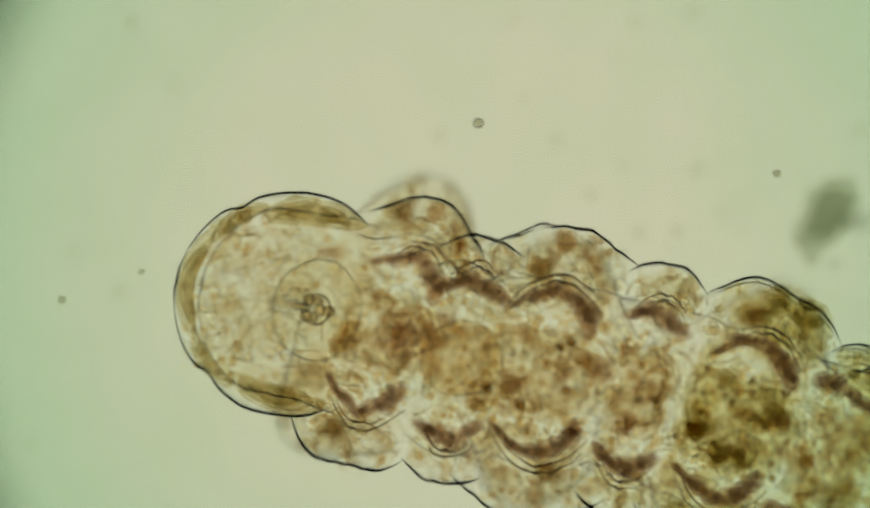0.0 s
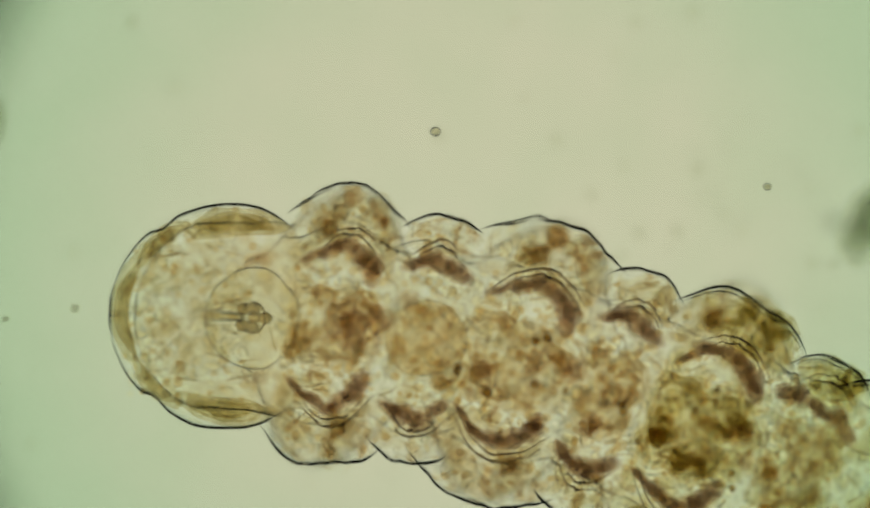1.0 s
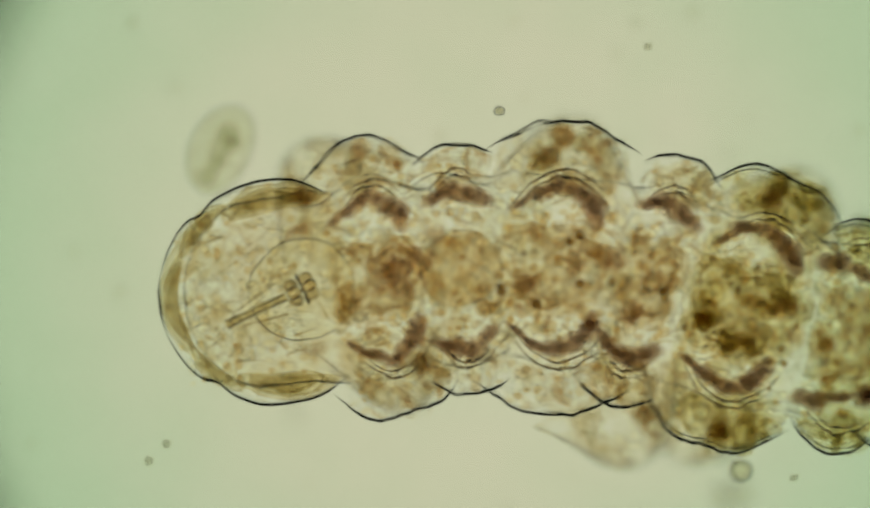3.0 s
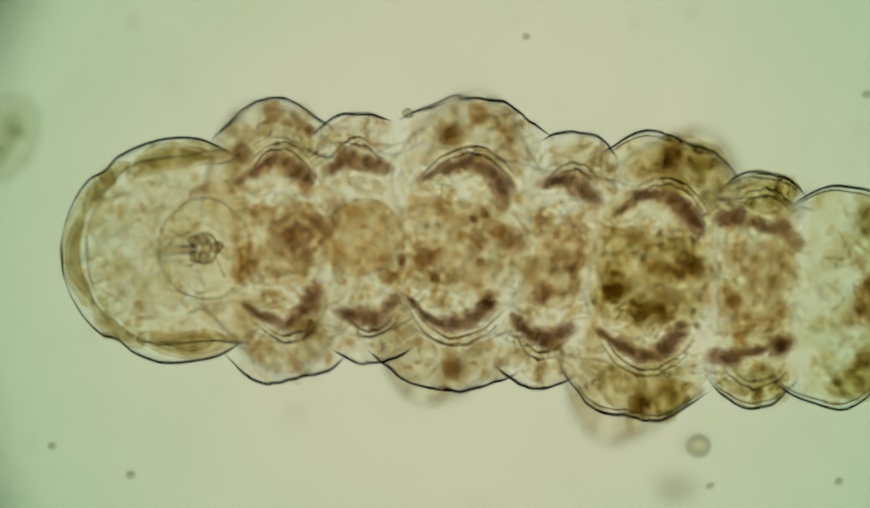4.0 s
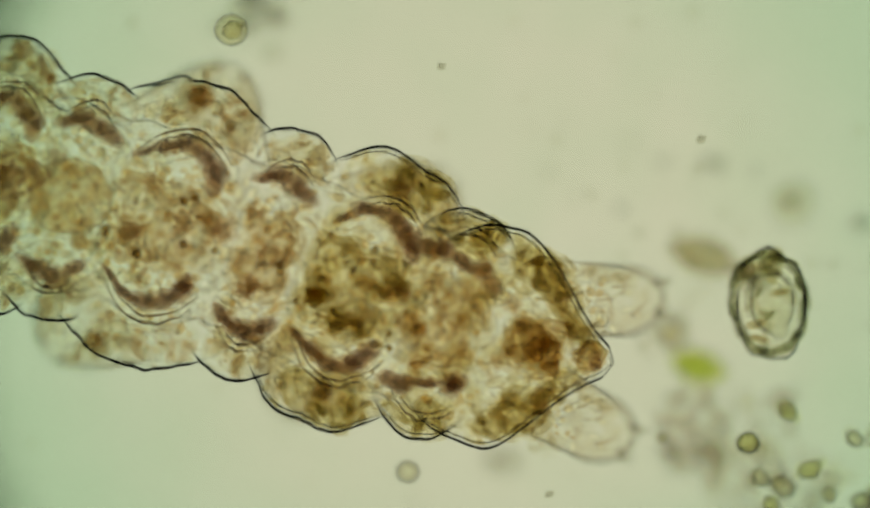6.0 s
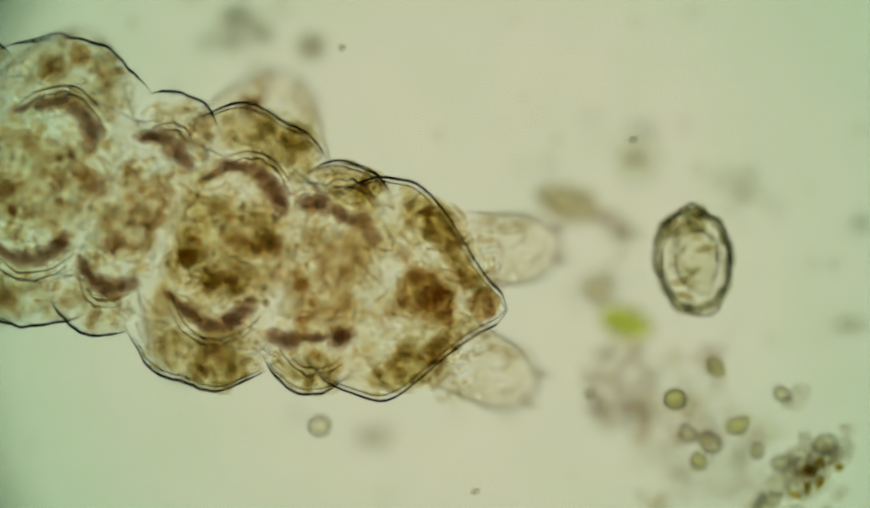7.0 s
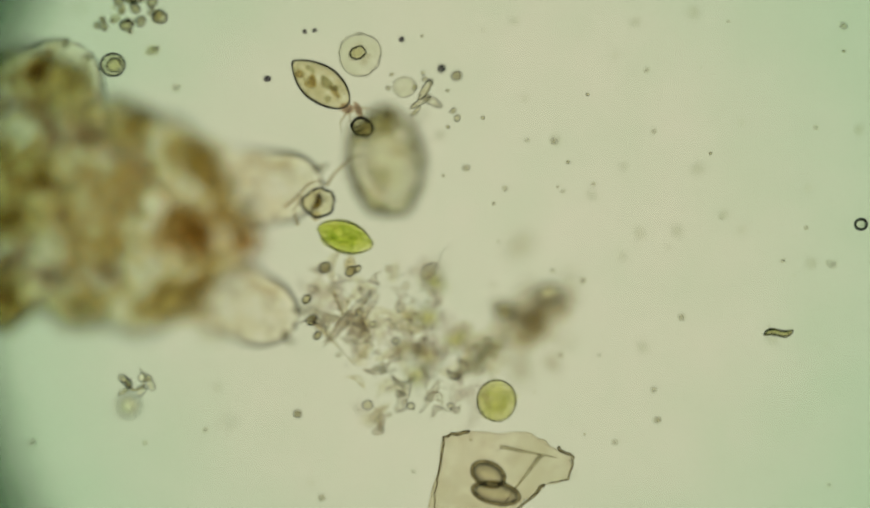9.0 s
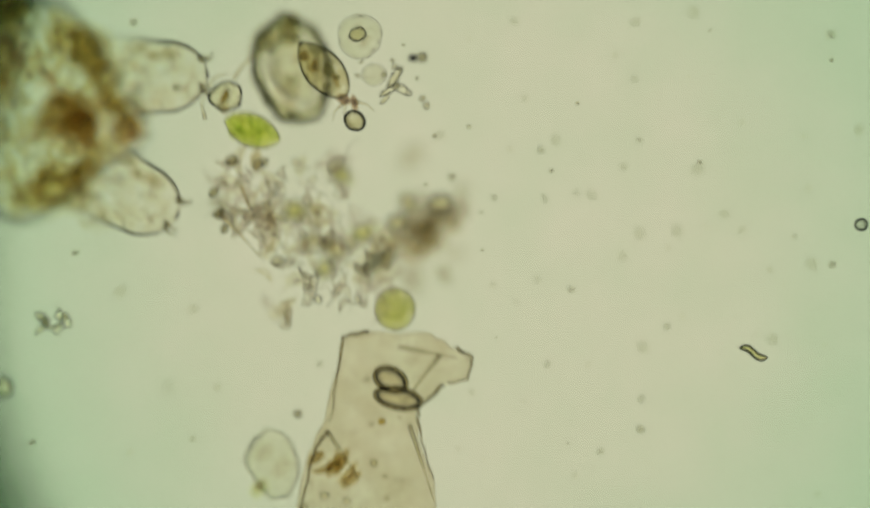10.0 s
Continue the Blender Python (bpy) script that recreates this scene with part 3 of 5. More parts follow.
def build_segment(bear, k):
    length, wide, high, dip = SEGMENTS[k]
    seg = part("trunk_segment", tube(bmesh.new(), segment_rings(length * U, wide * U, high * U, dip), 72, wobble=0.07, seed=k * 3.3, shell=4.5 * U), SKIN, bear)
    if k > 3:
        part("inner_skin", tube(bmesh.new(), segment_rings(length * U, (wide - 11) * U, (high - 8) * U, dip, 0.02), 64, wobble=0.07, seed=k * 3.3, shell=2 * U), UNDERSKIN, seg)
    part("flesh_lining", tube(bmesh.new(), segment_rings(length * U, (wide - 7) * U, (high - 6) * U, dip, -0.16 if k > 2 else -0.06), 64, wobble=0.07, seed=k * 3.3), HINDLINING if k > 3 else LINING, seg)
    big = k in (0, 2, 4)
    rng = random.Random(k + 40)
    sway = random.Random(k + 400)
    lateral = HINDFLESH if k > 3 else RIM if k == 3 else LOBEFLESH
    g = (78, 74, 90, 86, 90, 92)[k]
    bm = bmesh.new()
    haze(bm, (0, 0, 0), (length * 0.45 * U, g * 0.95 * U, 70 * U), 0, 0.24, 2.0, 4, 0, 3, 0.42, True)
    part("gut", bm, HINDGUT if k == 4 else BULBFLESH if k == 1 else GUT, seg)
    if k == 0:
        crescent(seg, 36, 4, 60, 44, 0.2, 0, DARKGUT, "gut_knot", 0, 40, 4, 0.7)
    if k == 1:
        bm = bmesh.new()
        bubble(bm, (0, 0, 10 * U), (74 * U, 70 * U, 50 * U), 2 * U, 0.2, 0.10, 1.5)
        part("gut_bulb", bm, BULBWALL, seg, "round tan bulb of the gut")
    if k in (2, 3, 4):
        for j in range(9 if k != 3 else 5):
            bm = bmesh.new()
            r = rng.uniform(5, 9)
            bubble(bm, (rng.uniform(-0.42, 0.42) * length * U, rng.uniform(-80, 80) * U, rng.uniform(20, 50) * U), (r * U, r * U, r * U), 2 * U, 0, 0.1, 1.4, 2)
            part("oil_drop", bm, PLATE, seg)
        for j in range(7 if k != 3 else 3):
            crescent(seg, rng.uniform(-0.40, 0.42) * length, rng.uniform(-70, 70), rng.uniform(18, 34), rng.uniform(14, 26), rng.uniform(0, 3), 0, DARKGUT if j % 3 == 1 else HINDGUT if k == 4 else FLESH, "gut_content", rng.uniform(-30, 50), 20, 3, 0.8)
    part("body_wall", tube(bmesh.new(), [(u * length * 0.6 * U, 0, 0, 168 * U * (1 - 0.10 * u ** 2), 100 * U) for u in np.linspace(-1, 1, 14)],
                           56, wobble=0.20, seed=k * 5.1), INNER, seg)
    for side in (1, -1):
        y = side * (wide * 0.78)
        crescent(seg, length * (0.0 if k == 5 else 0.12), y, length * (0.36 if big or k == 5 else 0.44), 52 if big else 38, -0.12 * side, -0.15 * side, lateral, "side_flesh", rng.uniform(-30, 30), 64, 3, 0.5)
        if k > 2 or side > 0:
            crescent(seg, length * 0.22, side * wide * 0.86, length * 0.22, 26, -0.3 * side, -0.1 * side, lateral, "side_flesh", rng.uniform(0, 30), 40, 3, 0.5)
        if big:
            pigment_band(seg, [(-0.27 * length, side * 116), (-0.15 * length, side * 136), (0.0, side * 146), (0.13 * length, side * 136), (0.23 * length, side * 112), (0.27 * length, side * 92)],
                         (7, 11, 13, 15, 19, 15), rng, 0.15 if side > 0 else 0.3, PIGMENT if k else FOREPIGMENT)
        elif k == 5:
            pigment_band(seg, [(-64, side * 124), (-40, side * 122), (-12, side * 116), (14, side * 108), (40, side * 106), (58, side * 92)], (13, 16, 9, 8, 16, 13), rng, 0.15, PIGMENT)
        else:
            pigment_band(seg, [(-0.34 * length, side * 128), (-0.12 * length, side * 142), (0.10 * length, side * 140), (0.32 * length, side * 124)], (10, 17, 18, 13), rng, 0.25, FOREPIGMENT if k == 1 else PIGMENT)
        if k < 5:
            bm = bmesh.new()
            y0 = sway.uniform(8, 40)
            thread(bm, [((0.50 * length + 5 * math.sin(j * 0.9 + k)) * U, side * (y0 + 14 * j) * U, (64 - 2 * j) * U) for j in range(sway.randint(5, 8))], 2.6 * U, 7)
            part("fold_line", bm, TUBEWALL, seg)
        for far, wide_arc in ((168, 0.36), (180, 0.38)):
            bm = bmesh.new()
            arc = []
            for j in range(13):
                q = -1 + j / 6
                arc.append(((q * wide_arc + 0.03) * length * U, side * (far - (66 if big else 34) * q * q + sway.uniform(-3, 3)) * U, (6 + sway.uniform(-12, 12)) * U))
            thread(bm, arc[6:12 if sway.random() < 0.5 else 13], sway.uniform(2.0, 3.4) * U, 7)
            thread(bm, arc[6:1:-1] if sway.random() < 0.5 else arc[6::-1], sway.uniform(2.0, 3.4) * U, 7)
            part("fold_line", bm, FOLD, seg)
        for j in range(1):
            crescent(seg, rng.uniform(-0.45, 0.45) * length, side * rng.uniform(96, 130), rng.uniform(18, 34), rng.uniform(12, 20), rng.uniform(0, 3), 0.0,
                     LOBEFLESH, "side_flesh", rng.uniform(-40, 40), 18, 3, 0.5)
            crescent(seg, rng.uniform(-0.4, 0.4) * length, side * rng.uniform(10, 90), rng.uniform(18, 40), rng.uniform(12, 24), rng.uniform(0, 3), 0.0,
                     rng.choice((FLESH, GUT, LOBEFLESH)), "gut_content", rng.uniform(-50, 60), 18, 3, 0.5)
    cells(seg, int(length * 1.3), length * 1.05 * U, wide * 0.9 * U, high * U, k + 9, (5, 13))
    fibres(seg, int(length * 0.26), length * 1.05 * U, wide * 0.85 * U, high * U, k + 60)
    granules(seg, int(length * 0.55), length * 0.86 * U, 105 * U, 80 * U, k + 200)
    granules(seg, int(length * 0.5), length * 0.84 * U, wide * 0.88 * U, 100 * U, k + 300)
    return seg


def build_tail(bear):
    L = 300
    rings = []
    for k in range(26):
        u = -0.18 + 1.18 * k / 25
        taper = max(0, min(1, (u - 0.28) / 0.75))
        w = 204 * (1 - 0.24 * max(0, (0.22 - u) / 0.34) ** 2.2) * (1 - 0.86 * taper * taper * (3 - 2 * taper))
        if u > 0.93:
            w *= math.sqrt(max(0.02, 1 - ((u - 0.93) / 0.07) ** 2))
        rings.append(((u - 0.5) * L * U, 0, 0, w * U, (116 - 46 * max(0, u) ** 1.5) * U * (w / 206) ** 0.35))
    tail = part("tail_segment", tube(bmesh.new(), rings, 72, False, True, 0.05, 8.8, 4 * U), SKIN, bear, "tapered tail end with dark brown gut knot")
    part("inner_skin", tube(bmesh.new(), [(x - 4 * U, y, z, max(2 * U, w - 10 * U), max(2 * U, h - 8 * U)) for x, y, z, w, h in rings], 64, False, True, 0.05, 8.8, 2 * U), UNDERSKIN, tail)
    part("flesh_lining", tube(bmesh.new(), [(x - 3 * U, y, z, max(2 * U, w - 8 * U), max(2 * U, h - 8 * U)) for x, y, z, w, h in rings[4:]], 64, False, True, 0.05, 8.8), HINDLINING, tail)
    crescent(tail, -10, 6, 44, 38, 0.3, 0, KNOT, "gut_knot", 0, 44, 3, 0.5)
    crescent(tail, 26, -8, 34, 32, -0.5, 0, KNOT, "gut_knot", 10, 40, 3, 0.6)
    crescent(tail, 106, 2, 28, 30, 0, 0, KNOT, "gut_knot", 0, 30, 3, 0.5)
    crescent(tail, 118, -4, 14, 18, 0.2, 0, PIGMENT, "gut_knot", -10, 20, 3, 0.5)
    bm = bmesh.new()
    haze(bm, (6 * U, 0, 0), (60 * U, 56 * U, 50 * U), 0, 0.3, 2.0, 4, 0, 3, 0.42, True)
    part("gut", bm, GUT, tail)
    for side in (1, -1):
        crescent(tail, -2, side * 128, 72, 46, -0.35 * side, -0.10 * side, HINDGUT, "side_flesh", 0, 60, 3, 0.45)
        crescent(tail, -32, side * 158, 52, 23, -0.15 * side, -0.12 * side, HINDFLESH, "side_flesh", 20, 40, 3, 0.4)
        crescent(tail, -8, side * 130, 54, 32, -0.35 * side, -0.10 * side, HINDGUT, "side_flesh", -20, 40, 3, 0.5)
        crescent(tail, 46, side * 86, 46, 28, -0.75 * side, 0, HINDGUT, "side_flesh", 0, 40, 3, 0.4)
        crescent(tail, 76, side * 44, 32, 20, -0.8 * side, 0, HINDGUT, "side_flesh", 0, 30, 3, 0.5)
    rng = random.Random(91)
    for k in range(5):
        a = 2 * math.pi * k / 5
        crescent(tail, 14 + rng.uniform(70, 92) * math.cos(a), rng.uniform(70, 110) * math.sin(a), rng.uniform(18, 30), rng.uniform(12, 20), rng.uniform(0, 3), 0,
                 FLESH, "gut_content", rng.uniform(-30, 40), 20, 3, 0.5)
    cells(tail, 190, 240 * U, 150 * U, 100 * U, 77, (5, 13))
    fibres(tail, 60, 240 * U, 140 * U, 90 * U, 78)
    granules(tail, 90, 230 * U, 150 * U, 90 * U, 210)
    return tail


LEG = 150
FEET = {}
SWALLOW = [(0.0, 60, 0), (0.3, 25, 0), (0.5, 4, 0), (0.8, 38, 0), (1.0, 50, 0), (1.3, 52, 0), (1.5, 8, -14), (1.8, 6, 0), (2.0, 55, 0), (2.5, 60, 0), (2.7, 20, 0),
           (3.0, 3, 19), (3.2, 50, 0), (4.3, 55, 0), (4.5, 35, -10), (4.8, 3, -8), (10.0, 3, -10)]  # seconds, how far the mouth tube dips, and turns aside


def feet(segment, side, *steps):
    """Where a foot is on its segment: seconds, forward or back of its middle, out from the body's axis."""
    FEET[segment, side] = steps


feet(1, 1, (0, -20, 300), (0.5, -30, 292), (1, 14, 250), (1.5, 60, 285), (2, -120, 262), (2.5, 0, 235), (3, -115, 258), (3.2, -76, 250), (4.3, -30, 266), (4.5, 0, 262), (5, -40, 262), (10, 0, 250))
feet(1, -1, (0, -100, 244), (0.5, -15, 232), (1, -25, 255), (1.5, -140, 245), (2, 15, 240), (2.5, -160, 230), (3, 15, 245), (4.3, 0, 240), (4.5, -40, 236), (5, -60, 260), (10, 0, 240))
feet(3, 1, (0, 18, 255), (0.5, 5, 300), (1, 30, 272), (1.5, -90, 305), (2, 10, 288), (2.5, 30, 274), (3, 25, 276), (3.2, -15, 280), (4.3, 0, 276), (4.5, -80, 295), (5, 35, 290), (5.5, 15, 276), (6, 40, 312), (7.3, 0, 280), (10, 0, 270))
feet(3, -1, (0, -20, 250), (0.5, -75, 270), (1, 0, 258), (1.5, -5, 305), (2, 30, 288), (2.5, -50, 305), (3, 170, 345), (3.2, -35, 295), (4.3, -45, 292), (4.5, -140, 275), (5, -55, 275), (5.5, 0, 276), (6, -140, 285), (7.3, -60, 280), (10, 0, 270))
feet(5, 1, (0, 20, 265), (2.5, -60, 300), (3, 60, 270), (3.2, 45, 264), (4.3, 65, 285), (4.5, -120, 275), (5, 0, 335), (5.5, 50, 272), (6, 77, 256), (7.3, 10, 345), (7.5, 20, 340), (7.8, 60, 300), (8, 100, 275), (8.5, 90, 245), (9, 60, 285), (10, 40, 270))
feet(5, -1, (0, 0, 265), (1.5, 60, 300), (2.5, 0, 270), (3.2, -60, 305), (4.3, -40, 305), (4.5, -65, 270), (5, -140, 270), (5.5, -100, 265), (6, -50, 258), (7.3, -20, 258), (7.5, -20, 258), (7.8, -130, 275), (8, -60, 255), (9, 0, 270), (10, 0, 270))


def build_bear():
    bear = tagged(new("water_bear"), "translucent tan-brown water bear crawling over the slide", "animal")
    parts = [build_head(bear)] + [build_segment(bear, k) for k in range(6)] + [build_tail(bear)]
    legs = []
    for k in (1, 3, 5):
        for side in (1, -1):
            legs.append((k, side, build_leg(bear, "clear stubby leg with small claws", LEG * U, 90 * U, (112 if k == 5 else 84) * U, True)))
    for side in (1, -1):
        legs.append((7, side, build_leg(bear, "clear hind leg trailing behind the tail", 182 * U, 104 * U, 112 * U, False)))
    return bear, parts, legs, build_throat(bear)


BEAR, BEAR_PARTS, BEAR_LEGS, THROAT = build_bear()


def bear_motion():
    rows = {ob: [] for ob in (BEAR, THROAT, *BEAR_PARTS, *(l[2] for l in BEAR_LEGS))}
    for t, *c in jolted(JOINTS):
        joint = [spot(t, c[2 * k], c[2 * k + 1], body_z(t)) for k in range(9)]
        home = joint[4]
        rows[BEAR].append((t, Matrix.Translation(home)))
        seat = []
        for k, ob in enumerate(BEAR_PARTS):
            a, b = joint[k], joint[k + 1]
            turn = math.degrees(math.atan2(b.y - a.y, b.x - a.x))
            m = pose(*((a + b) / 2 - home), 0, 0, turn)
            if k == 0:
                m = pose(*(a + (b - a).normalized() * 157 * U - home), 0, 0, turn)
            if k == 7:
                m = pose(*(b + (a - b).normalized() * 150 * U - home), 0, 0, turn)
            seat.append(m)
            rows[ob].append((t, m))
        dip, aside = (float(np.interp(t, [r[0] for r in SWALLOW], [r[k] for r in SWALLOW])) for k in (1, 2))
        rows[THROAT].append((t, seat[0] @ pose(103 * U, 0, 12 * U, 0, -dip, aside)))
        for k, side, ob in BEAR_LEGS:
            if k == 7:
                lift = float(np.interp(t, (6.2, 7.5), (1, 0.2)))
                local = pose((54 - 34 * lift) * U, side * 86 * U, -20 * U, 15 * lift, 0, side * 14 - 90)
            else:
                steps = FEET[k, side]
                dx = float(np.interp(t, [r[0] for r in steps], [r[1] for r in steps]))
                out = float(np.interp(t, [r[0] for r in steps], [r[2] for r in steps]))
                aim = Vector((dx * 0.8, (out - 100) * side)).normalized()
                turn = math.degrees(math.atan2(aim.y, aim.x)) - 90
                local = pose((dx - aim.x * LEG) * U, (out * side - aim.y * LEG) * U, -22 * U, 0, 0, turn)
            rows[ob].append((t, seat[k] @ local))
    for ob, r in rows.items():
        walk(ob, r)


# ---- the litter in the water ----
GREEN_PATH = [(0.0, 2100, 900), (4.5, 1760, 720), (5.0, 1560, 800), (5.5, 1355, 775), (6.0, 1258, 660), (6.2, 1240, 650), (7.3, 1075, 565), (7.5, 1030, 562),
              (7.8, 905, 492), (8.0, 838, 466), (8.5, 762, 477), (9.0, 622, 427), (9.2, 560, 425), (9.5, 537, 285), (10.0, 455, 235)]
MOVING = []


def moves(ob, path, z, dx=0, dy=0, turns=((0.0, 0.0), (10.0, 0.0)), jolt=0.0):
    """Remember ob's path: seconds, x, y; turns: seconds, degrees; z: one height, or heights by seconds."""
    heights = z if isinstance(z, tuple) else ((0.0, z), (10.0, z))
    MOVING.append((ob, [(t, pose(*spot(t, x + dx, y + dy, float(np.interp(t, [a for a, b in heights], [b for a, b in heights]))), 0, 0, float(np.interp(t, [a for a, b in turns], [b for a, b in turns])))) for t, x, y in (jolted(path, jolt) if jolt else path)]))
    return ob


def build_cyst():
    cyst = tagged(new("cyst"), "thick-walled pale oval cyst lying on the slide", "cyst")
    bm = bmesh.new()
    bubble(bm, (0, 0, 0), (69 * U, 97 * U, 70 * U), 5 * U, 0, 0.17, 1.7)
    part("outer_wall", bm, CYST, cyst)
    bm = bmesh.new()
    bubble(bm, (4 * U, 4 * U, 0), (42 * U, 60 * U, 46 * U), 2.0 * U, 0.1, 0.30, 1.8)
    part("inner_wall", bm, GHOST, cyst)
    rng = random.Random(12)
    for k in range(26):
        a = 2 * math.pi * k / 26 + rng.uniform(-0.15, 0.15)
        f = rng.uniform(0.86, 0.97)
        crescent(cyst, 69 * f * math.cos(a), 96 * f * math.sin(a), rng.uniform(14, 26), rng.uniform(6, 10), a + math.pi / 2 + rng.uniform(-0.4, 0.4), 0.15, CYSTCRUST, "wall_fold",
                 rng.uniform(-20, 20), skins=3, wobble=0.5)
    for k in range(16):
        crescent(cyst, rng.uniform(-46, 46), rng.uniform(-70, 60), rng.uniform(9, 20), rng.uniform(5, 11), rng.uniform(0, 3), 0, (PALE, PALE, OLIVE, AMBER)[k % 4], "cyst_content", rng.uniform(-20, 30), skins=3, wobble=0.6)
    for k in range(9):
        crescent(cyst, rng.uniform(-44, 30), rng.uniform(48, 88), rng.uniform(14, 24), rng.uniform(9, 16), rng.uniform(0, 3), 0, OLIVE if k % 3 else AMBER, "wall_crust", rng.uniform(-20, 30), skins=3, wobble=0.5)
    return moves(cyst, [(0.0, 2250, 800), (4.5, 1850, 640), (5.0, 1700, 760), (5.5, 1505, 665), (5.7, 1467, 608), (6.0, 1385, 545), (6.2, 1385, 545), (7.3, 1175, 450), (7.5, 1122, 450), (7.8, 982, 362),
                        (8.0, 915, 335), (8.5, 832, 340), (9.0, 694, 289), (9.2, 657, 298), (9.5, 648, 190), (10.0, 525, 122)], ((0.0, 0.043), (9.1, 0.043), (9.4, 0.030), (9.6, 0.030), (10.0, 0.036)),
                 turns=((0, 0), (7.3, 8), (7.8, 12), (9, 8), (9.5, 0), (10, 14)), jolt=0.8)


def build_green():
    cell = tagged(new("green_alga"), "bright green spindle-shaped algal cell on the slide", "alga")
    bm = bmesh.new()
    rings = []
    for k in range(17):
        u = -0.97 + 1.94 * k / 16
        rings.append((u * 54 * U, 0, 0, 30 * U * (1 - abs(u) ** 2.1) ** 0.8 + U, 26 * U * (1 - abs(u) ** 2.1) ** 0.8 + U))
    tube(bm, rings, 32, True, True, 0.04, 3, 4 * U)
    part("cell_wall", bm, GREEN, cell)
    crescent(cell, -3, 1, 46, 24, 0.05, 0.0, CHLORO, "chloroplast", skins=3, wobble=0.45)
    crescent(cell, -62, 18, 11, 10, 0, 0, AMBER, "tip_grain", skins=3)
    crescent(cell, 26, -46, 12, 20, 0.4, 0, AMBER, "tip_grain", skins=3)
    return moves(cell, GREEN_PATH, 0.012, turns=((0, -20), (7.5, -20), (8.0, -22), (9.0, -20), (10, -22)), jolt=1.0)


CHLORO2 = layered("pale_chloroplast", (0.97, 0.97, 0.72), (0.76, 0.78, 0.46), 6, 140, 0.02, deep=0.2)


ALGASKIN = clear_material("algal_skin", [(0.35, (0.94, 0.945, 0.78)), (0.65, (0.985, 0.985, 0.92))], 110, 1.02, fine=0.05)


def build_sphere():
    bm = bmesh.new()
    bubble(bm, (0, 0, 0), (37 * U, 39 * U, 37 * U), 3 * U, 0, 0.02)
    ball = thing("round_alga", bm, ALGASKIN, "pale yellow-green round algal cell beside a flake", "alga")
    crescent(ball, 0, 0, 31, 29, 0, 0, CHLORO2, "chloroplast", skins=3, wobble=0.5)
    return moves(ball, [(0.0, 2350, 1250), (7.3, 1320, 925), (7.5, 1280, 905), (7.8, 1152, 845), (8.0, 1075, 812), (8.5, 1000, 828), (9.0, 895, 722), (9.2, 833, 720), (9.3, 762, 650), (9.5, 765, 632), (10.0, 712, 557)], 38 * U, jolt=0.6)


def build_ciliate():
    cil = tagged(new("testate_amoeba"), "clear pointed oval shell with grains inside", "amoeba")
    bm = bmesh.new()
    rings = []
    for k in range(17):
        u = -0.97 + 1.94 * k / 16
        r = ((1 - abs(u) ** 2.2) ** 0.66 if u > 0 else (1 - abs(u) ** 1.7) ** 0.85) * 34
        rings.append((u * 66 * U, 0, 0, (r + 1) * U, (r * 0.9 + 1) * U))
    tube(bm, rings, 32, True, True, 0.10, 9, 2.6 * U)
    shell = part("shell", bm, TEST, cil)
    rng = random.Random(5)
    for k in range(13):
        bm = bmesh.new()
        haze(bm, (rng.uniform(-44, 40) * U, rng.uniform(-16, 16) * U, rng.uniform(-8, 8) * U), (rng.uniform(6, 14) * U, rng.uniform(4, 9) * U, 7 * U), rng.uniform(0, 3), 0.6, 2, 3, 0, 3, 0.4)
        part("grain", bm, rng.choice((OLIVE, AMBER, PALE)), shell)
    crescent(cil, 66, -6, 15, 10, 0.4, 0, PIGMENT, "mouth_plug")
    crescent(cil, 84, 4, 17, 7, -0.5, 0, PIGMENT, "mouth_plug")
    bm = bmesh.new()
    bubble(bm, (108 * U, -16 * U, 0), (21 * U, 19 * U, 16 * U), 4 * U, 0.2, 0.08, 1.3, 3)
    part("bead", bm, TEST, cil)
    for pts in (((70, -8), (88, -22), (112, -26)), ((80, 6), (100, 20), (118, 22)), ((70, -10), (72, -34), (84, -46))):
        bm = bmesh.new()
        thread(bm, [(x * U, y * U, 0) for x, y in pts], 3 * U)
        part("slime_thread", bm, FIBRE, cil)
    return moves(cil, [(0.0, 2100, 620), (7.5, 885, 308), (7.8, 803, 232), (8.0, 763, 206), (8.5, 682, 222), (9.0, 577, 150), (9.2, 580, 141), (9.5, 588, 66), (10.0, 582, 125)], 0.012,
                 turns=((0, -18), (8.5, -20), (8.8, -25), (9.0, -38), (9.2, -52), (9.5, -52), (10, -50)), jolt=0.5)


CRUST = layered("brown_crust", (0.93, 0.86, 0.66), (0.60, 0.49, 0.26), 6, 160, 0.03)


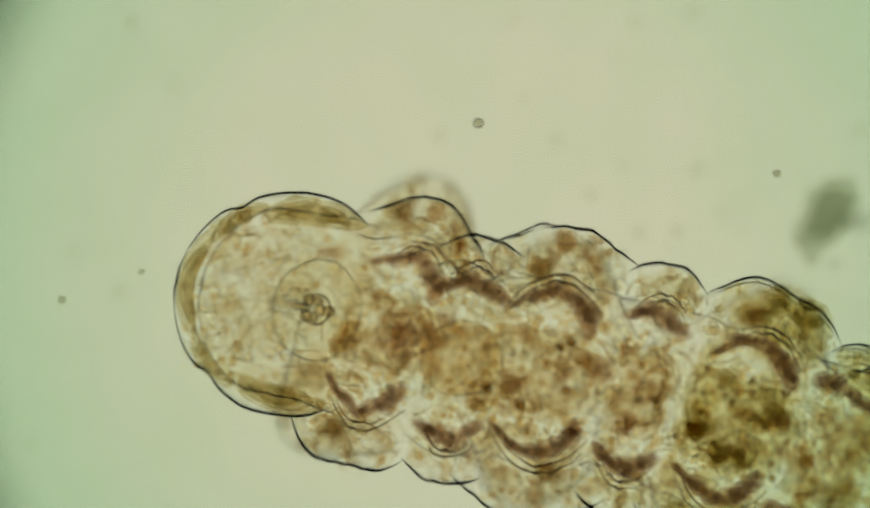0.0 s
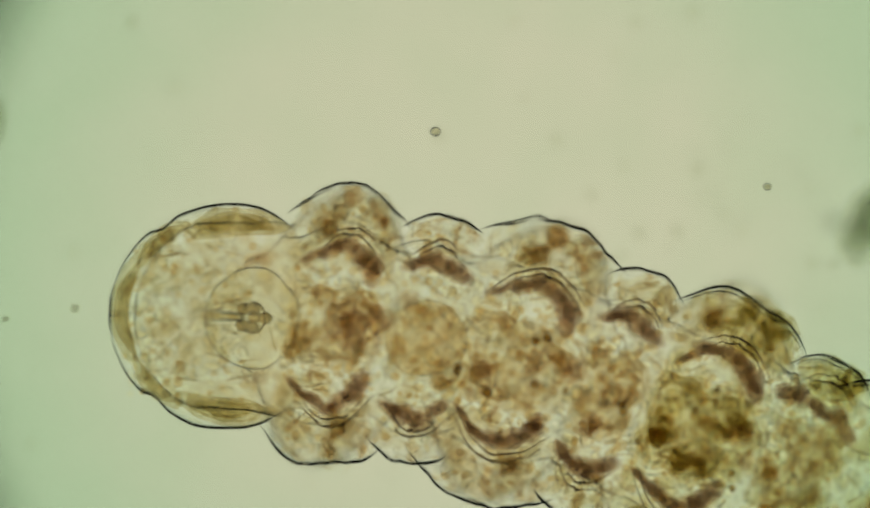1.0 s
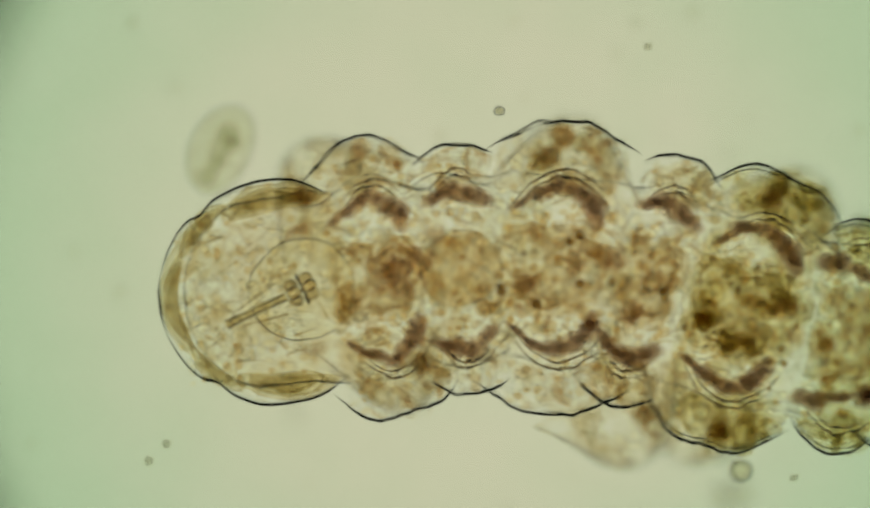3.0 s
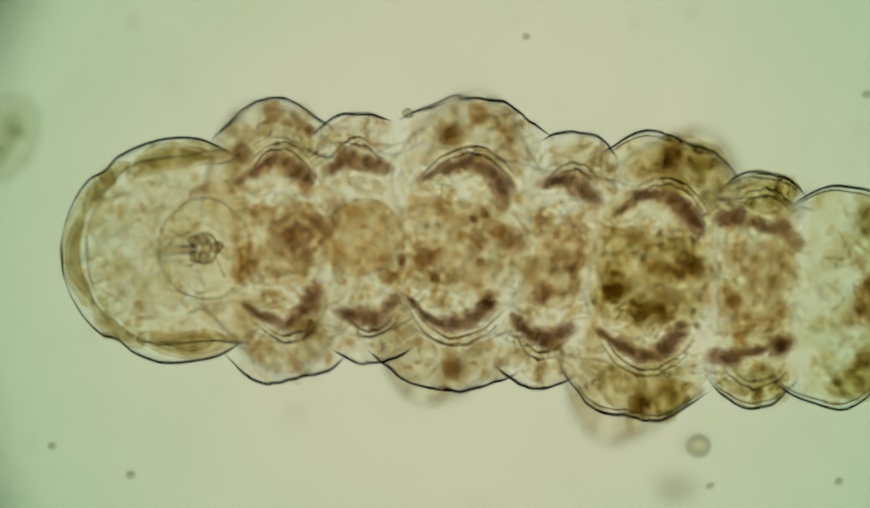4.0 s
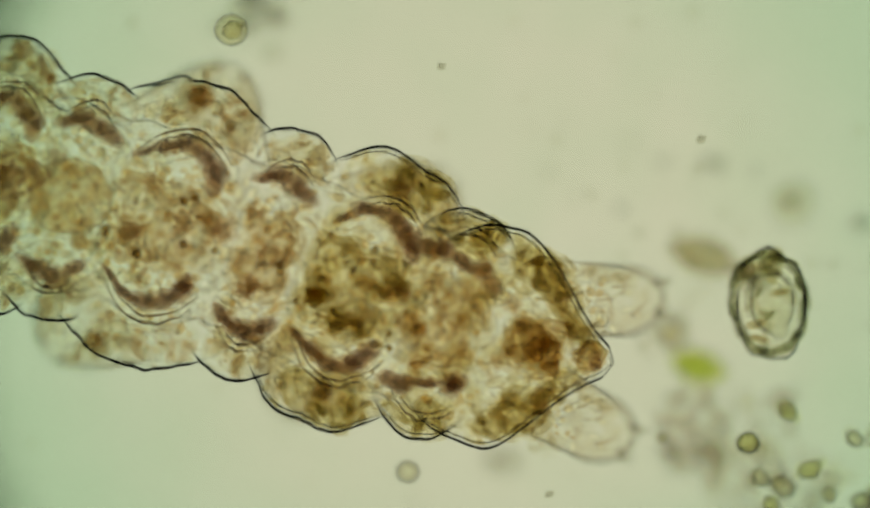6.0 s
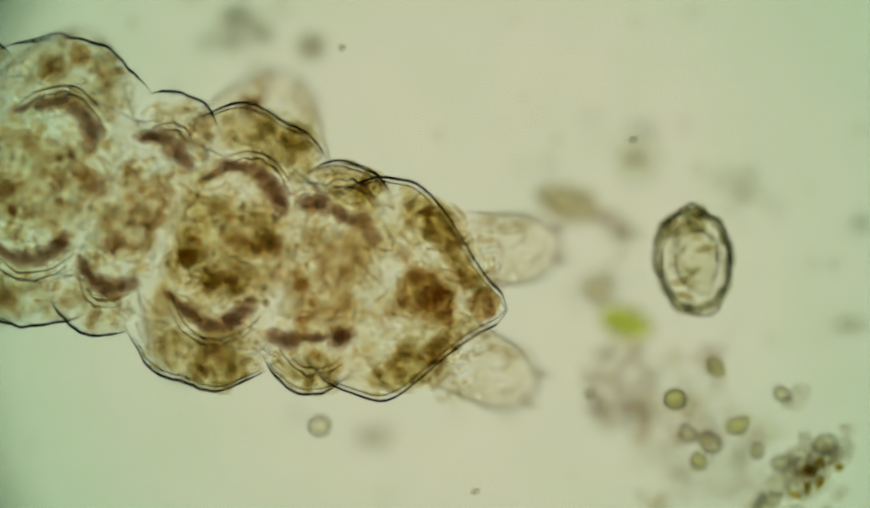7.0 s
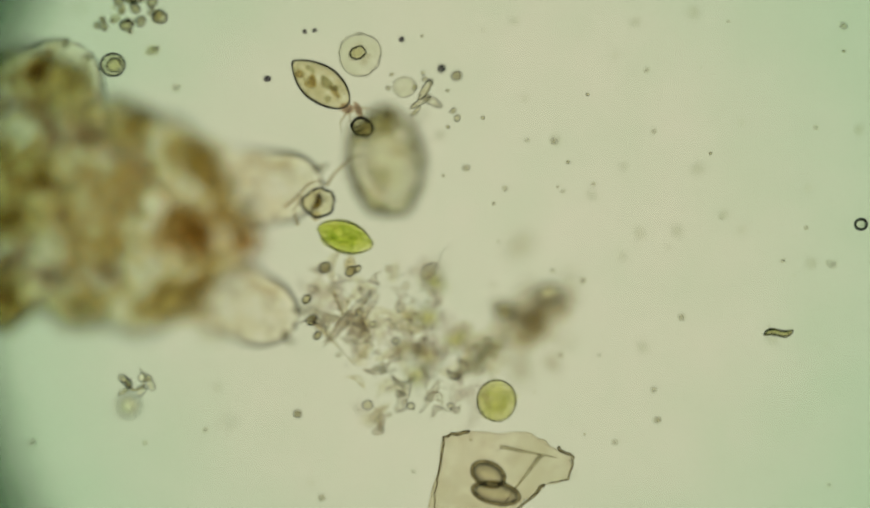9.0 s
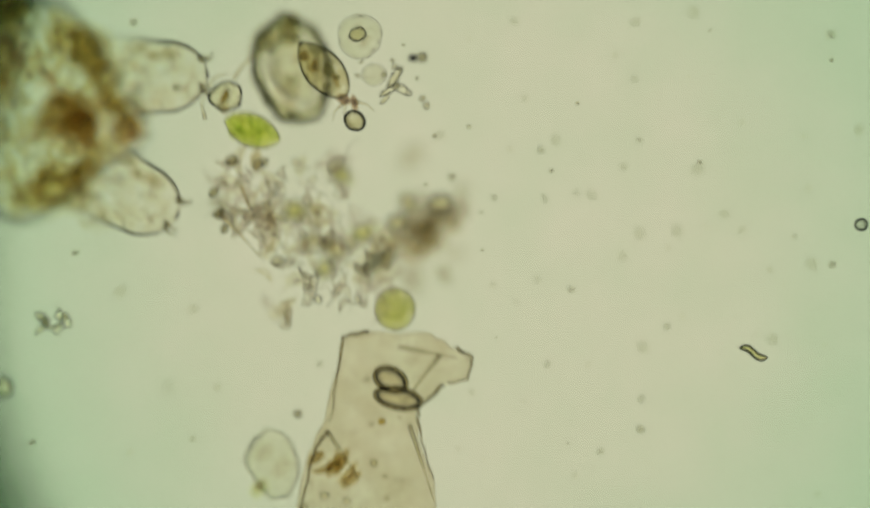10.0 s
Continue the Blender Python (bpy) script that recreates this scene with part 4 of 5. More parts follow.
def build_flake():
    flake = tagged(new("flake"), "thin angular translucent brownish flake with a jagged edge", "flake")
    outline = [(0, 0), (45, -8), (160, -4), (205, 22), (232, 38), (226, 80), (184, 88), (134, 130), (140, 190), (166, 270), (172, 420), (150, 560), (60, 600),
               (-60, 560), (-90, 420), (-84, 310), (-62, 210), (-40, 170), (-18, 90)]
    rng = random.Random(8)
    pts = []
    for a, b in zip(outline, outline[1:] + outline[:1]):
        for s in range(4):
            pts.append(((a[0] + (b[0] - a[0]) * s / 4 + rng.uniform(-4, 4)) * U, -(a[1] + (b[1] - a[1]) * s / 4 + rng.uniform(-4, 4)) * U))
    bm = bmesh.new()
    low = bm.faces.new([bm.verts.new((x, y, 0)) for x, y in pts])
    up = bmesh.ops.extrude_face_region(bm, geom=[low])["geom"]
    for v in up:
        if isinstance(v, bmesh.types.BMVert):
            v.co.z += 12 * U
    bmesh.ops.recalc_face_normals(bm, faces=bm.faces)
    bmesh.ops.bevel(bm, geom=bm.edges[:], offset=2.2 * U, segments=2, affect="EDGES")
    sheet = part("sheet", bm, FLAKE, flake)
    for f in sheet.data.polygons:
        f.use_smooth = False
    for pa, pb in (((175, 35), (110, 120)), ((100, 20), (205, 40)), ((-26, 175), (30, 260)), ((120, 160), (165, 300))):
        bm = bmesh.new()
        thread(bm, [((pa[0] + (pb[0] - pa[0]) * s) * U, -(pa[1] + (pb[1] - pa[1]) * s) * U, 13 * U) for s in (0, 0.5, 1)], 4 * U)
        part("fold", bm, LITTER, flake)
    for side in ([(45, -8), (0, 0), (-14, 90), (-26, 170)], [(-26, 170), (-52, 210), (-78, 310), (-90, 420)], [(205, 22), (232, 38), (226, 80), (184, 88)], [(184, 88), (134, 130), (140, 190), (166, 270)]):
        bm = bmesh.new()
        pts = []
        for a, b in zip(side, side[1:]):
            for q in range(6):
                pts.append(((a[0] + (b[0] - a[0]) * q / 6 + rng.uniform(-3, 3)) * U, -(a[1] + (b[1] - a[1]) * q / 6 + rng.uniform(-3, 3)) * U, 9 * U))
        thread(bm, pts, 3.4 * U)
        part("curled_edge", bm, DIATOM, flake)
    for k in range(11):
        bm = bmesh.new()
        r = rng.uniform(3, 9)
        blob(bm, (rng.uniform(-40, 130) * U, -rng.uniform(120, 400) * U, 14 * U), (r * U, r * 0.8 * U, 4 * U), 0, 0.2, 2, 2)
        part("speck", bm, rng.choice((LITTER, LITTER, SHELL, BROWN)), flake)
    for k in range(7):
        bm = bmesh.new()
        haze(bm, ((-48 + 11 * k + rng.uniform(-10, 10)) * U, -(250 + rng.uniform(-45, 45)) * U, 16 * U), (rng.uniform(14, 30) * U, rng.uniform(6, 13) * U, 8 * U), rng.uniform(0.3, 1.3), 0.6, 2.2, 3, rng.uniform(-0.4, 0.4), 3, 0.5)
        part("brown_crust", bm, CRUST, flake)
    return moves(flake, [(0.0, 2240, 1310), (7.5, 1190, 965), (7.8, 1035, 885), (8.0, 975, 858), (8.5, 898, 872), (9.0, 800, 785), (9.2, 738, 783), (9.3, 658, 692), (9.5, 665, 682), (10.0, 618, 605)], 0.009, jolt=0.7)


def build_diatoms():
    for n, (dx, dy, a, rx, ry) in enumerate(((0, -2, -0.45, 31, 21), (14, 32, -0.2, 43, 19))):
        d = tagged(new("diatom"), "clear oval diatom with a thick dark rim on the flake", "diatom", "pair of diatoms")
        bm = bmesh.new()
        sides = 40
        loops = []
        for j in range(10):
            b = 2 * math.pi * j / 10
            r = 3.5 * U
            loops.append([bm.verts.new(((rx * U + r * math.cos(b)) * math.cos(c), (ry * U + r * math.cos(b)) * math.sin(c), 1.6 * r * math.sin(b)))
                          for c in (2 * math.pi * k / sides for k in range(sides))])
        for j in range(10):
            for k in range(sides):
                bm.faces.new((loops[j][k], loops[j][(k + 1) % sides], loops[(j + 1) % 10][(k + 1) % sides], loops[(j + 1) % 10][k]))
        bmesh.ops.recalc_face_normals(bm, faces=bm.faces)
        part("rim", bm, DIATOM, d)
        bm = bmesh.new()
        blob(bm, (0, 0, 0), (rx * 0.92 * U, ry * 0.92 * U, 7 * U), 0, 0.05, 1.5, 3)
        part("valve", bm, FLAKE, d)
        moves(d, [(0.0, 2330, 1390), (7.5, 1270, 1035), (8.0, 1065, 930), (8.5, 985, 945), (9.0, 880, 857), (9.2, 818, 855), (9.3, 741, 775), (9.5, 740, 757), (10.0, 704, 686)], 0.0125, dx, dy,
              turns=((0, math.degrees(a)), (10, math.degrees(a))), jolt=0.7)


DIATOM = clear_material("diatom_rim", [(0.35, (0.62, 0.58, 0.46)), (0.65, (0.82, 0.78, 0.66))], 150, 1.11)


PALESHARD = clear_material("pale_shard", [(0.35, (0.93, 0.91, 0.88)), (0.65, (1.0, 0.998, 0.985))], 150, 1.016, fine=0.05)
THICKSHARD = clear_material("thick_shard", [(0.35, (0.92, 0.905, 0.87)), (0.65, (0.99, 0.985, 0.97))], 150, 1.03, fine=0.05)
LILAC = layered("lilac_litter", (1.0, 0.995, 0.99), (0.93, 0.905, 0.90), 6, 150, 0.02)


def build_clump():
    """The litter that hangs together behind the animal."""
    clump = tagged(new("litter_clump"), "loose tangle of clear shards, threads and grains", "litter")
    rng = random.Random(21)

    def inside():
        s = rng.random()
        if s < 0.35:
            return rng.uniform(-60, 170), rng.uniform(50, 170)
        if s < 0.75:
            return 40 + rng.gauss(60, 55), 190 + rng.gauss(0, 60)
        return rng.uniform(30, 260), rng.uniform(180, 330)
    for k in range(26):
        x, y = inside()
        bm = bmesh.new()
        blob(bm, (x * U, -y * U, rng.uniform(10, 60) * U), (rng.uniform(8, 24) * U, rng.uniform(4, 10) * U, rng.uniform(4, 8) * U), rng.uniform(0, 3.1), 0.8, 2.6, 3,
             rng.uniform(-0.8, 0.8))
        part("shard", bm, THICKSHARD if k % 5 == 4 else PALESHARD, clump)
    for k in range(70):
        x, y = inside()
        bm = bmesh.new()
        haze(bm, (x * U, -y * U, rng.uniform(8, 90) * U), (rng.uniform(12, 36) * U, rng.uniform(6, 16) * U, rng.uniform(6, 12) * U), rng.uniform(0, 3.1), 0.8, 2.4, 3, rng.uniform(-0.6, 0.6), 3, 0.5)
        part("slime", bm, rng.choice((PALE, PALE, LILAC, LILAC)), clump)
    for k in range(64):
        x, y = inside()
        a, n = rng.uniform(0, 6.3), rng.randint(4, 7)
        curl, step = rng.uniform(-0.5, 0.5), rng.uniform(5, 9)
        pts = []
        for j in range(n):
            pts.append((x * U, -y * U, (18 + 5 * j + 0.3 * k) * U))
            a += curl + rng.uniform(-0.3, 0.3)
            x, y = x + step * math.cos(a), y + step * math.sin(a)
        bm = bmesh.new()
        thread(bm, pts, rng.uniform(0.8, 2.4) * U)
        part("filament", bm, STRAND, clump)
    for k in range(40):
        x, y = inside()
        bm = bmesh.new()
        r = rng.uniform(3, 9)
        blob(bm, (x * U, -y * U, r * U), (r * U, r * U, r * U), 0, 0.1, 2, 2)
        part("grain", bm, rng.choice((PALESHARD, PALESHARD, SHELL, THICKSHARD)), clump)
    for x, y, r in ((-140, -285, 6), (-55, -372, 4), (-73, -370, 4), (102, -356, 5)):
        bm = bmesh.new()
        blob(bm, (x * U, -y * U, r * U), (r * 1.2 * U, r * U, r * 0.8 * U), rng.uniform(0, 3), 0.2, 2, 3)
        part("grain", bm, rng.choice((LITTER, SHELL)) if r > 12 else DARK, clump)
    for pts in (((-34, -92), (-18, -116), (8, -140), (36, -152)), ((-110, -52), (-88, -70), (-66, -96), (-40, -104)), ((-85, -20), (-92, -48), (-78, -74)), ((-60, 150), (-20, 190), (20, 235)),
                ((-20, 100), (-5, 140), (-30, 190)), ((40, 110), (10, 150), (-25, 190))):
        bm = bmesh.new()
        thread(bm, [(x * U, -y * U, 26 * U) for x, y in pts], 4 * U)
        part("filament", bm, FIBRE, clump)
    for x, y, r in ((200, 185, 21), (235, 230, 16), (110, 200, 19), (150, 215, 24), (130, 250, 18), (160, 80, 20), (280, 130, 18), (-65, 128, 11)):
        bm = bmesh.new()
        bubble(bm, (x * U, -y * U, 0.034), (r * 0.95 * U, r * 0.75 * U, r * 0.7 * U), 3 * U, rng.uniform(0, 3), 0.16, 1.6, 3)
        part("cell", bm, SHELL, clump)
        bm = bmesh.new()
        haze(bm, (x * U, -y * U, 0.033), (r * 1.3 * U, r * 0.9 * U, r * 0.5 * U), rng.uniform(0, 3), 0.7, 2, 2, 0, 3)
        part("cell", bm, rng.choice((CHLORO2, PALE, LILAC)), clump)
    bm = bmesh.new()
    bubble(bm, (-48 * U, 62 * U, 30 * U), (31 * U, 27 * U, 24 * U), 3 * U, 0.2, 0.18, 1.6)
    cell = part("cell", bm, SHELL, clump, "clear round cell with a dark bean inside")
    bm = bmesh.new()
    blob(bm, (-50 * U, 60 * U, 30 * U), (19 * U, 9 * U, 9 * U), 1.1, 0.2, 1.6, 3, 0.2)
    part("bean", bm, THICKSHARD, cell)
    bm = bmesh.new()
    blob(bm, (-50 * U, 60 * U, 30 * U), (13 * U, 5 * U, 5 * U), 1.1, 0.2, 1.6, 3, 0.2)
    part("bean", bm, BROWN, cell)
    bm = bmesh.new()
    blob(bm, (8 * U, -142 * U, 16 * U), (64 * U, 8 * U, 7 * U), 0.82, 0.35, 2.6, 4)
    part("shard", bm, THICKSHARD, clump)
    for x, y, r in ((-70, 112, 8), (-60, 150, 9), (-50, 178, 7), (10, 62, 9), (22, 58, 7), (-36, 56, 9)):
        bm = bmesh.new()
        bubble(bm, (x * U, -y * U, 12 * U), (r * 1.3 * U, r * U, r * U), 2 * U, 0.8, 0.2, 1.6, 2)
        part("bead", bm, TEST, clump)
    for x, y, rx, ry, a in ((-28, 155, 11, 4, 1.3), (150, 62, 20, 12, 0.8), (30, 145, 40, 8, 0.9), (105, 290, 30, 9, 1.2), (65, 335, 18, 6, 1.5), (60, 350, 12, 8, 0.3)):
        bm = bmesh.new()
        blob(bm, (x * U, -y * U, 20 * U), (rx * U, ry * U, ry * U), a, 0.3, 2, 3)
        part("shard", bm, THICKSHARD, clump)
    return moves(clump, GREEN_PATH, 0.007, jolt=0.9)


CORE = layered("dark_core", (0.55, 0.58, 0.52), (0.20, 0.24, 0.22), 4, 90, 0.02)


HONEY = layered("honey_grain", (0.90, 0.78, 0.34), (0.48, 0.36, 0.07), 6, 110, 0.02)
SMEAR = layered("brown_grains", (0.97, 0.955, 0.91), (0.66, 0.625, 0.54), 6, 110, 0.02)


def build_brown_clump():
    clump = tagged(new("brown_clump"), "yellow-brown clump of grains and beads with a dark core", "litter")
    rng = random.Random(31)
    for k in range(28):
        bm = bmesh.new()
        r = rng.uniform(13, 30)
        a = max(-1.2, min(1.4, rng.gauss(0.25, 0.8)))
        haze(bm, ((a * 34 + rng.gauss(0, 30)) * U, (a * 40 + rng.gauss(0, 26)) * U, rng.uniform(150, 215) * U), (r * 1.3 * U, r * U, r * U), rng.uniform(0, 3), 0.5, 2, 2, 0, 3)
        part("grain", bm, SMEAR, clump)
    for k in range(8):
        bm = bmesh.new()
        haze(bm, (rng.uniform(-26, 56) * U, rng.uniform(-44, 18) * U, rng.uniform(165, 195) * U), (rng.uniform(8, 16) * U, rng.uniform(6, 11) * U, 7 * U), rng.uniform(0, 3), 0.5, 2, 2, 0, 3)
        part("grain", bm, HONEY, clump)
    for x, y, r in ((28, 48, 24), (-50, 14, 20), (-66, -50, 16)):
        bm = bmesh.new()
        bubble(bm, (x * U, y * U, 140 * U), (r * U, r * 0.75 * U, r * 0.8 * U), 4 * U, 0.2, 0.04, 1, 3)
        part("bead", bm, SHELL, clump)
    bm = bmesh.new()
    haze(bm, (-93 * U, -64 * U, 150 * U), (30 * U, 10 * U, 10 * U), 1.1, 0.3, 2, 3, 0, 2)
    part("core", bm, CORE, clump)
    for k in range(8):
        bm = bmesh.new()
        haze(bm, (rng.uniform(-130, 0) * U, rng.uniform(-90, 0) * U, rng.uniform(14, 110) * U), (rng.uniform(20, 36) * U, rng.uniform(14, 26) * U, 16 * U), rng.uniform(0, 3), 0.5, 2, 2, 0, 3)
        part("slime", bm, PALE, clump)
    return moves(clump, [(0.0, 2400, 1200), (6.2, 1570, 900), (7.3, 1415, 835), (7.5, 1378, 815), (7.8, 1240, 690), (8.0, 1140, 650), (8.5, 1055, 668), (9.0, 960, 575), (9.2, 898, 573), (9.3, 802, 553), (9.5, 818, 490), (10.0, 765, 415)], 0.001, jolt=0.7)


def build_ghost():
    cell = tagged(new("ciliate"), "faint clear oval ciliate with a grainy core", "ciliate")
    bm = bmesh.new()
    bubble(bm, (0, 0, 0), (56 * U, 84 * U, 40 * U), 3 * U, -0.45, 0.03, 1.2)
    part("cell_body", bm, GHOST, cell)
    for x, y, r in ((14, 30, 24), (2, 2, 26), (-26, -48, 22), (24, 10, 16), (-8, -26, 18)):
        bm = bmesh.new()
        haze(bm, (x * U, y * U, 0), (r * U, r * 0.9 * U, r * 0.6 * U), 0.3, 0.5, 2.4, 3, 0, 3)
        part("nucleus", bm, GRAINY, cell)
    return moves(cell, [(0.0, -220, 210), (1.0, -50, 240), (1.2, -10, 250), (1.5, 182, 265), (1.7, 400, 268), (2.5, 400, 268), (3.2, 396, 270), (4.3, -150, 240), (10.0, -900, 150)], 0.0325)


def build_smudge():
    bm = bmesh.new()
    haze(bm, (0, 0, 0), (46 * U, 80 * U, 40 * U), -0.55, 0.3, 1.6, 3, 0, 3)
    ob = thing("grey_cell", bm, LITTER2, "blurred grey-green oval cell adrift over the slide", "cell")
    return moves(ob, [(0.0, 1490, 388), (0.5, 1490, 378), (1.0, 1572, 395), (1.5, 1760, 380), (10.0, 2600, 380)], 0.0265)


LITTER2 = layered("grey_litter", (0.62, 0.66, 0.52), (0.30, 0.34, 0.24), 6, 60)


INK = clear_material("dark_bead", [(0.35, (0.50, 0.50, 0.53)), (0.65, (0.75, 0.74, 0.74))], 150, 1.17)


RIMMED = clear_material("rimmed_bead", [(0.35, (0.94, 0.94, 0.92)), (0.65, (0.99, 0.99, 0.98))], 150, 1.14)


def build_shards():
    """Clear angular scraps and a small round cell that drift beside the cyst."""
    group = tagged(new("shard_cluster"), "small round cell with clear angular scraps beside it", "litter")
    bm = bmesh.new()
    bubble(bm, (-24 * U, 14 * U, 16 * U), (22 * U, 20 * U, 16 * U), 2.5 * U, 0, 0.06, 1.2, 3)
    cell = part("cell_body", bm, GHOST, group)
    rng = random.Random(44)
    for x, y, rx, ry, a in ((14, 10, 22, 7, 1.0), (26, -12, 18, 8, -0.5), (4, -14, 20, 6, 0.5), (-4, -30, 12, 4, 0.8)):
        bm = bmesh.new()
        blob(bm, (x * U, y * U, 12 * U), (rx * U, ry * U, ry * U), a, 0.5, 2.4, 3)
        part("scrap", bm, LITTER, group)
    for k in range(9):
        bm = bmesh.new()
        r = rng.uniform(3, 8)
        bubble(bm, (rng.uniform(-60, 75) * U, rng.uniform(-45, 40) * U, 8 * U), (r * 1.2 * U, r * U, r * U), 0.3 * r * U, rng.uniform(0, 3), 0.2, 1.5, 2)
        part("bead", bm, SHELL, group)
    return moves(group, [(0.0, 2150, 640), (7.5, 1140, 270), (7.8, 1018, 214), (8.0, 953, 180), (8.5, 855, 188), (8.8, 818, 146), (9.0, 753, 171), (9.2, 725, 190), (9.5, 758, 115), (10.0, 698, 149)], 0.006)


def build_rings():
    def ring(path, r, z, label, mat=SHELL, core=False):
        bm = bmesh.new()
        bubble(bm, (0, 0, 0), (r * U, r * 0.94 * U, r * 0.8 * U), min(4, r * 0.3) * U, 0, 0.03, 1, 3)
        bead = thing("bead", bm, mat, label, "bead", "beads in the water")
        if core:
            bm = bmesh.new()
            bubble(bm, (2 * U, 0, 0), (0.6 * r * U, 0.55 * r * U, 0.5 * r * U), 3 * U, 0.3, 0.2, 1.6, 3)
            part("core", bm, mat, bead)
            crescent(bead, 4, -2, 0.8 * r, 0.7 * r, 0.3, 0, PALE, "core", skins=2)
        return moves(bead, path, z)
    ring([(0.0, 1900, 1000), (2.0, 1560, 940), (2.5, 1490, 876), (3.0, 1335, 848), (3.2, 1315, 842), (4.3, 1175, 797), (4.5, 1080, 835), (5.0, 900, 960), (5.5, 850, 960), (6.0, 735, 850), (7.3, 540, 765), (10.0, 0, 700)],
         21, 0.0385, "clear round bead with a thin rim")
    ring([(0.0, 1500, -300), (3.2, 1000, -150), (4.3, 620, -60), (4.6, 510, 30), (5.0, 514, 117), (5.5, 448, 76), (6.0, 417, 54), (6.2, 361, 15), (7.3, 200, -60), (10.0, -300, -200)],
         31, 0.0505, "clear round bead with a pale core", BEAD, True)
    ring([(0.0, 2200, 1040), (5.0, 1650, 940), (5.5, 1445, 913), (6.0, 1348, 798), (6.2, 1330, 788), (7.3, 1165, 703), (7.5, 1120, 698), (7.8, 985, 640), (8.5, 850, 620), (10.0, 530, 380)], 21, 0.0445, "yellowish bead in the litter", PALEGREEN)
    ring([(0.0, 900, -300), (6.2, 640, -100), (7.5, 480, 160), (7.8, 420, 135), (8.0, 388, 130), (8.5, 260, 108), (9.0, 203, 117), (9.2, 141, 115), (9.5, 120, -30), (10.0, 40, -80)], 24, 0.008, "thick-walled ring-like bead on the slide", SHELL, True)
    ring([(0.0, 1545, 400), (10.0, 1552, 405)], 13, 0.011, "small dark-rimmed bead stuck to the slide", RIMMED)
    ring([(0.0, 534, 746), (10.0, 537, 746)], 8, 0.003, "small dark-rimmed bead stuck to the slide", TEST)
    ring([(0.0, 1500, 400), (7.5, 1060, 190), (7.8, 971, 135), (8.0, 943, 105), (8.5, 872, 119), (8.8, 840, 84), (9.0, 796, 124), (9.2, 771, 155), (9.5, 809, 130), (10.0, 744, 105)], 8, 0.004, "small dark bead stuck to the slide", INK)
    ring([(0.0, 1500, 400), (7.5, 1095, 200), (7.8, 1006, 146), (8.0, 974, 124), (8.5, 901, 133), (8.8, 874, 100), (9.0, 823, 137), (9.2, 791, 166), (9.5, 829, 137), (10.0, 761, 104)], 10, 0.004, "small dark-rimmed bead stuck to the slide", TEST)
    ring([(0.0, 1500, 900), (7.8, 800, 735), (8.0, 768, 734), (8.5, 700, 745), (9.0, 663, 730), (9.2, 601, 728), (9.5, 560, 535), (10.0, 500, 470)], 10, 0.004, "small clear bead with a thin rim")


def build_rod():
    bm = bmesh.new()
    tube(bm, [((-28 + 3.5 * k) * U, 4 * math.sin(k * 0.40) * U, 0, 7 * U * (1 - abs(k / 8 - 1) ** 3) ** 0.5 + 0.5 * U, 6 * U * (1 - abs(k / 8 - 1) ** 3) ** 0.5 + 0.5 * U) for k in range(17)], 20, True, True, 0, 0, 3 * U)
    rod = thing("bent_rod", bm, ROD, "thin wavy clear rod on the slide", "rod")
    moves(rod, [(0.0, 2300, 500), (7.3, 1510, 585), (7.5, 1498, 578), (8.0, 1457, 588), (8.5, 1433, 590), (9.0, 1403, 600), (9.5, 1372, 630), (10.0, 1358, 636)], 0.011,
          turns=((0, 14), (8, 12), (9, 8), (9.5, -8), (10, -20)))
    hook = tagged(new("litter_hook"), "small hooked grey-green scrap on the slide", "litter")
    rng = random.Random(3)
    for k in range(8):
        bm = bmesh.new()
        blob(bm, (rng.uniform(-26, 26) * U, rng.uniform(-14, 14) * U, 8 * U), (rng.uniform(6, 14) * U, rng.uniform(4, 9) * U, 6 * U), rng.uniform(0, 3), 0.4, 2, 2)
        part("scrap", bm, LITTER if k % 3 else SHELL, hook)
    bm = bmesh.new()
    thread(bm, [(-20 * U, 4 * U, 10 * U), (-6 * U, -12 * U, 10 * U), (12 * U, -6 * U, 10 * U), (16 * U, 14 * U, 10 * U), (6 * U, 30 * U, 10 * U)], 4 * U)
    part("hook", bm, CLAW, hook)
    moves(hook, [(0.0, 1500, 900), (7.5, 540, 760), (7.8, 452, 713), (8.0, 400, 686), (8.5, 335, 716), (9.0, 246, 692), (9.2, 186, 678), (9.3, 164, 603), (9.5, 140, 597), (10.0, 97, 580)], 0.001)


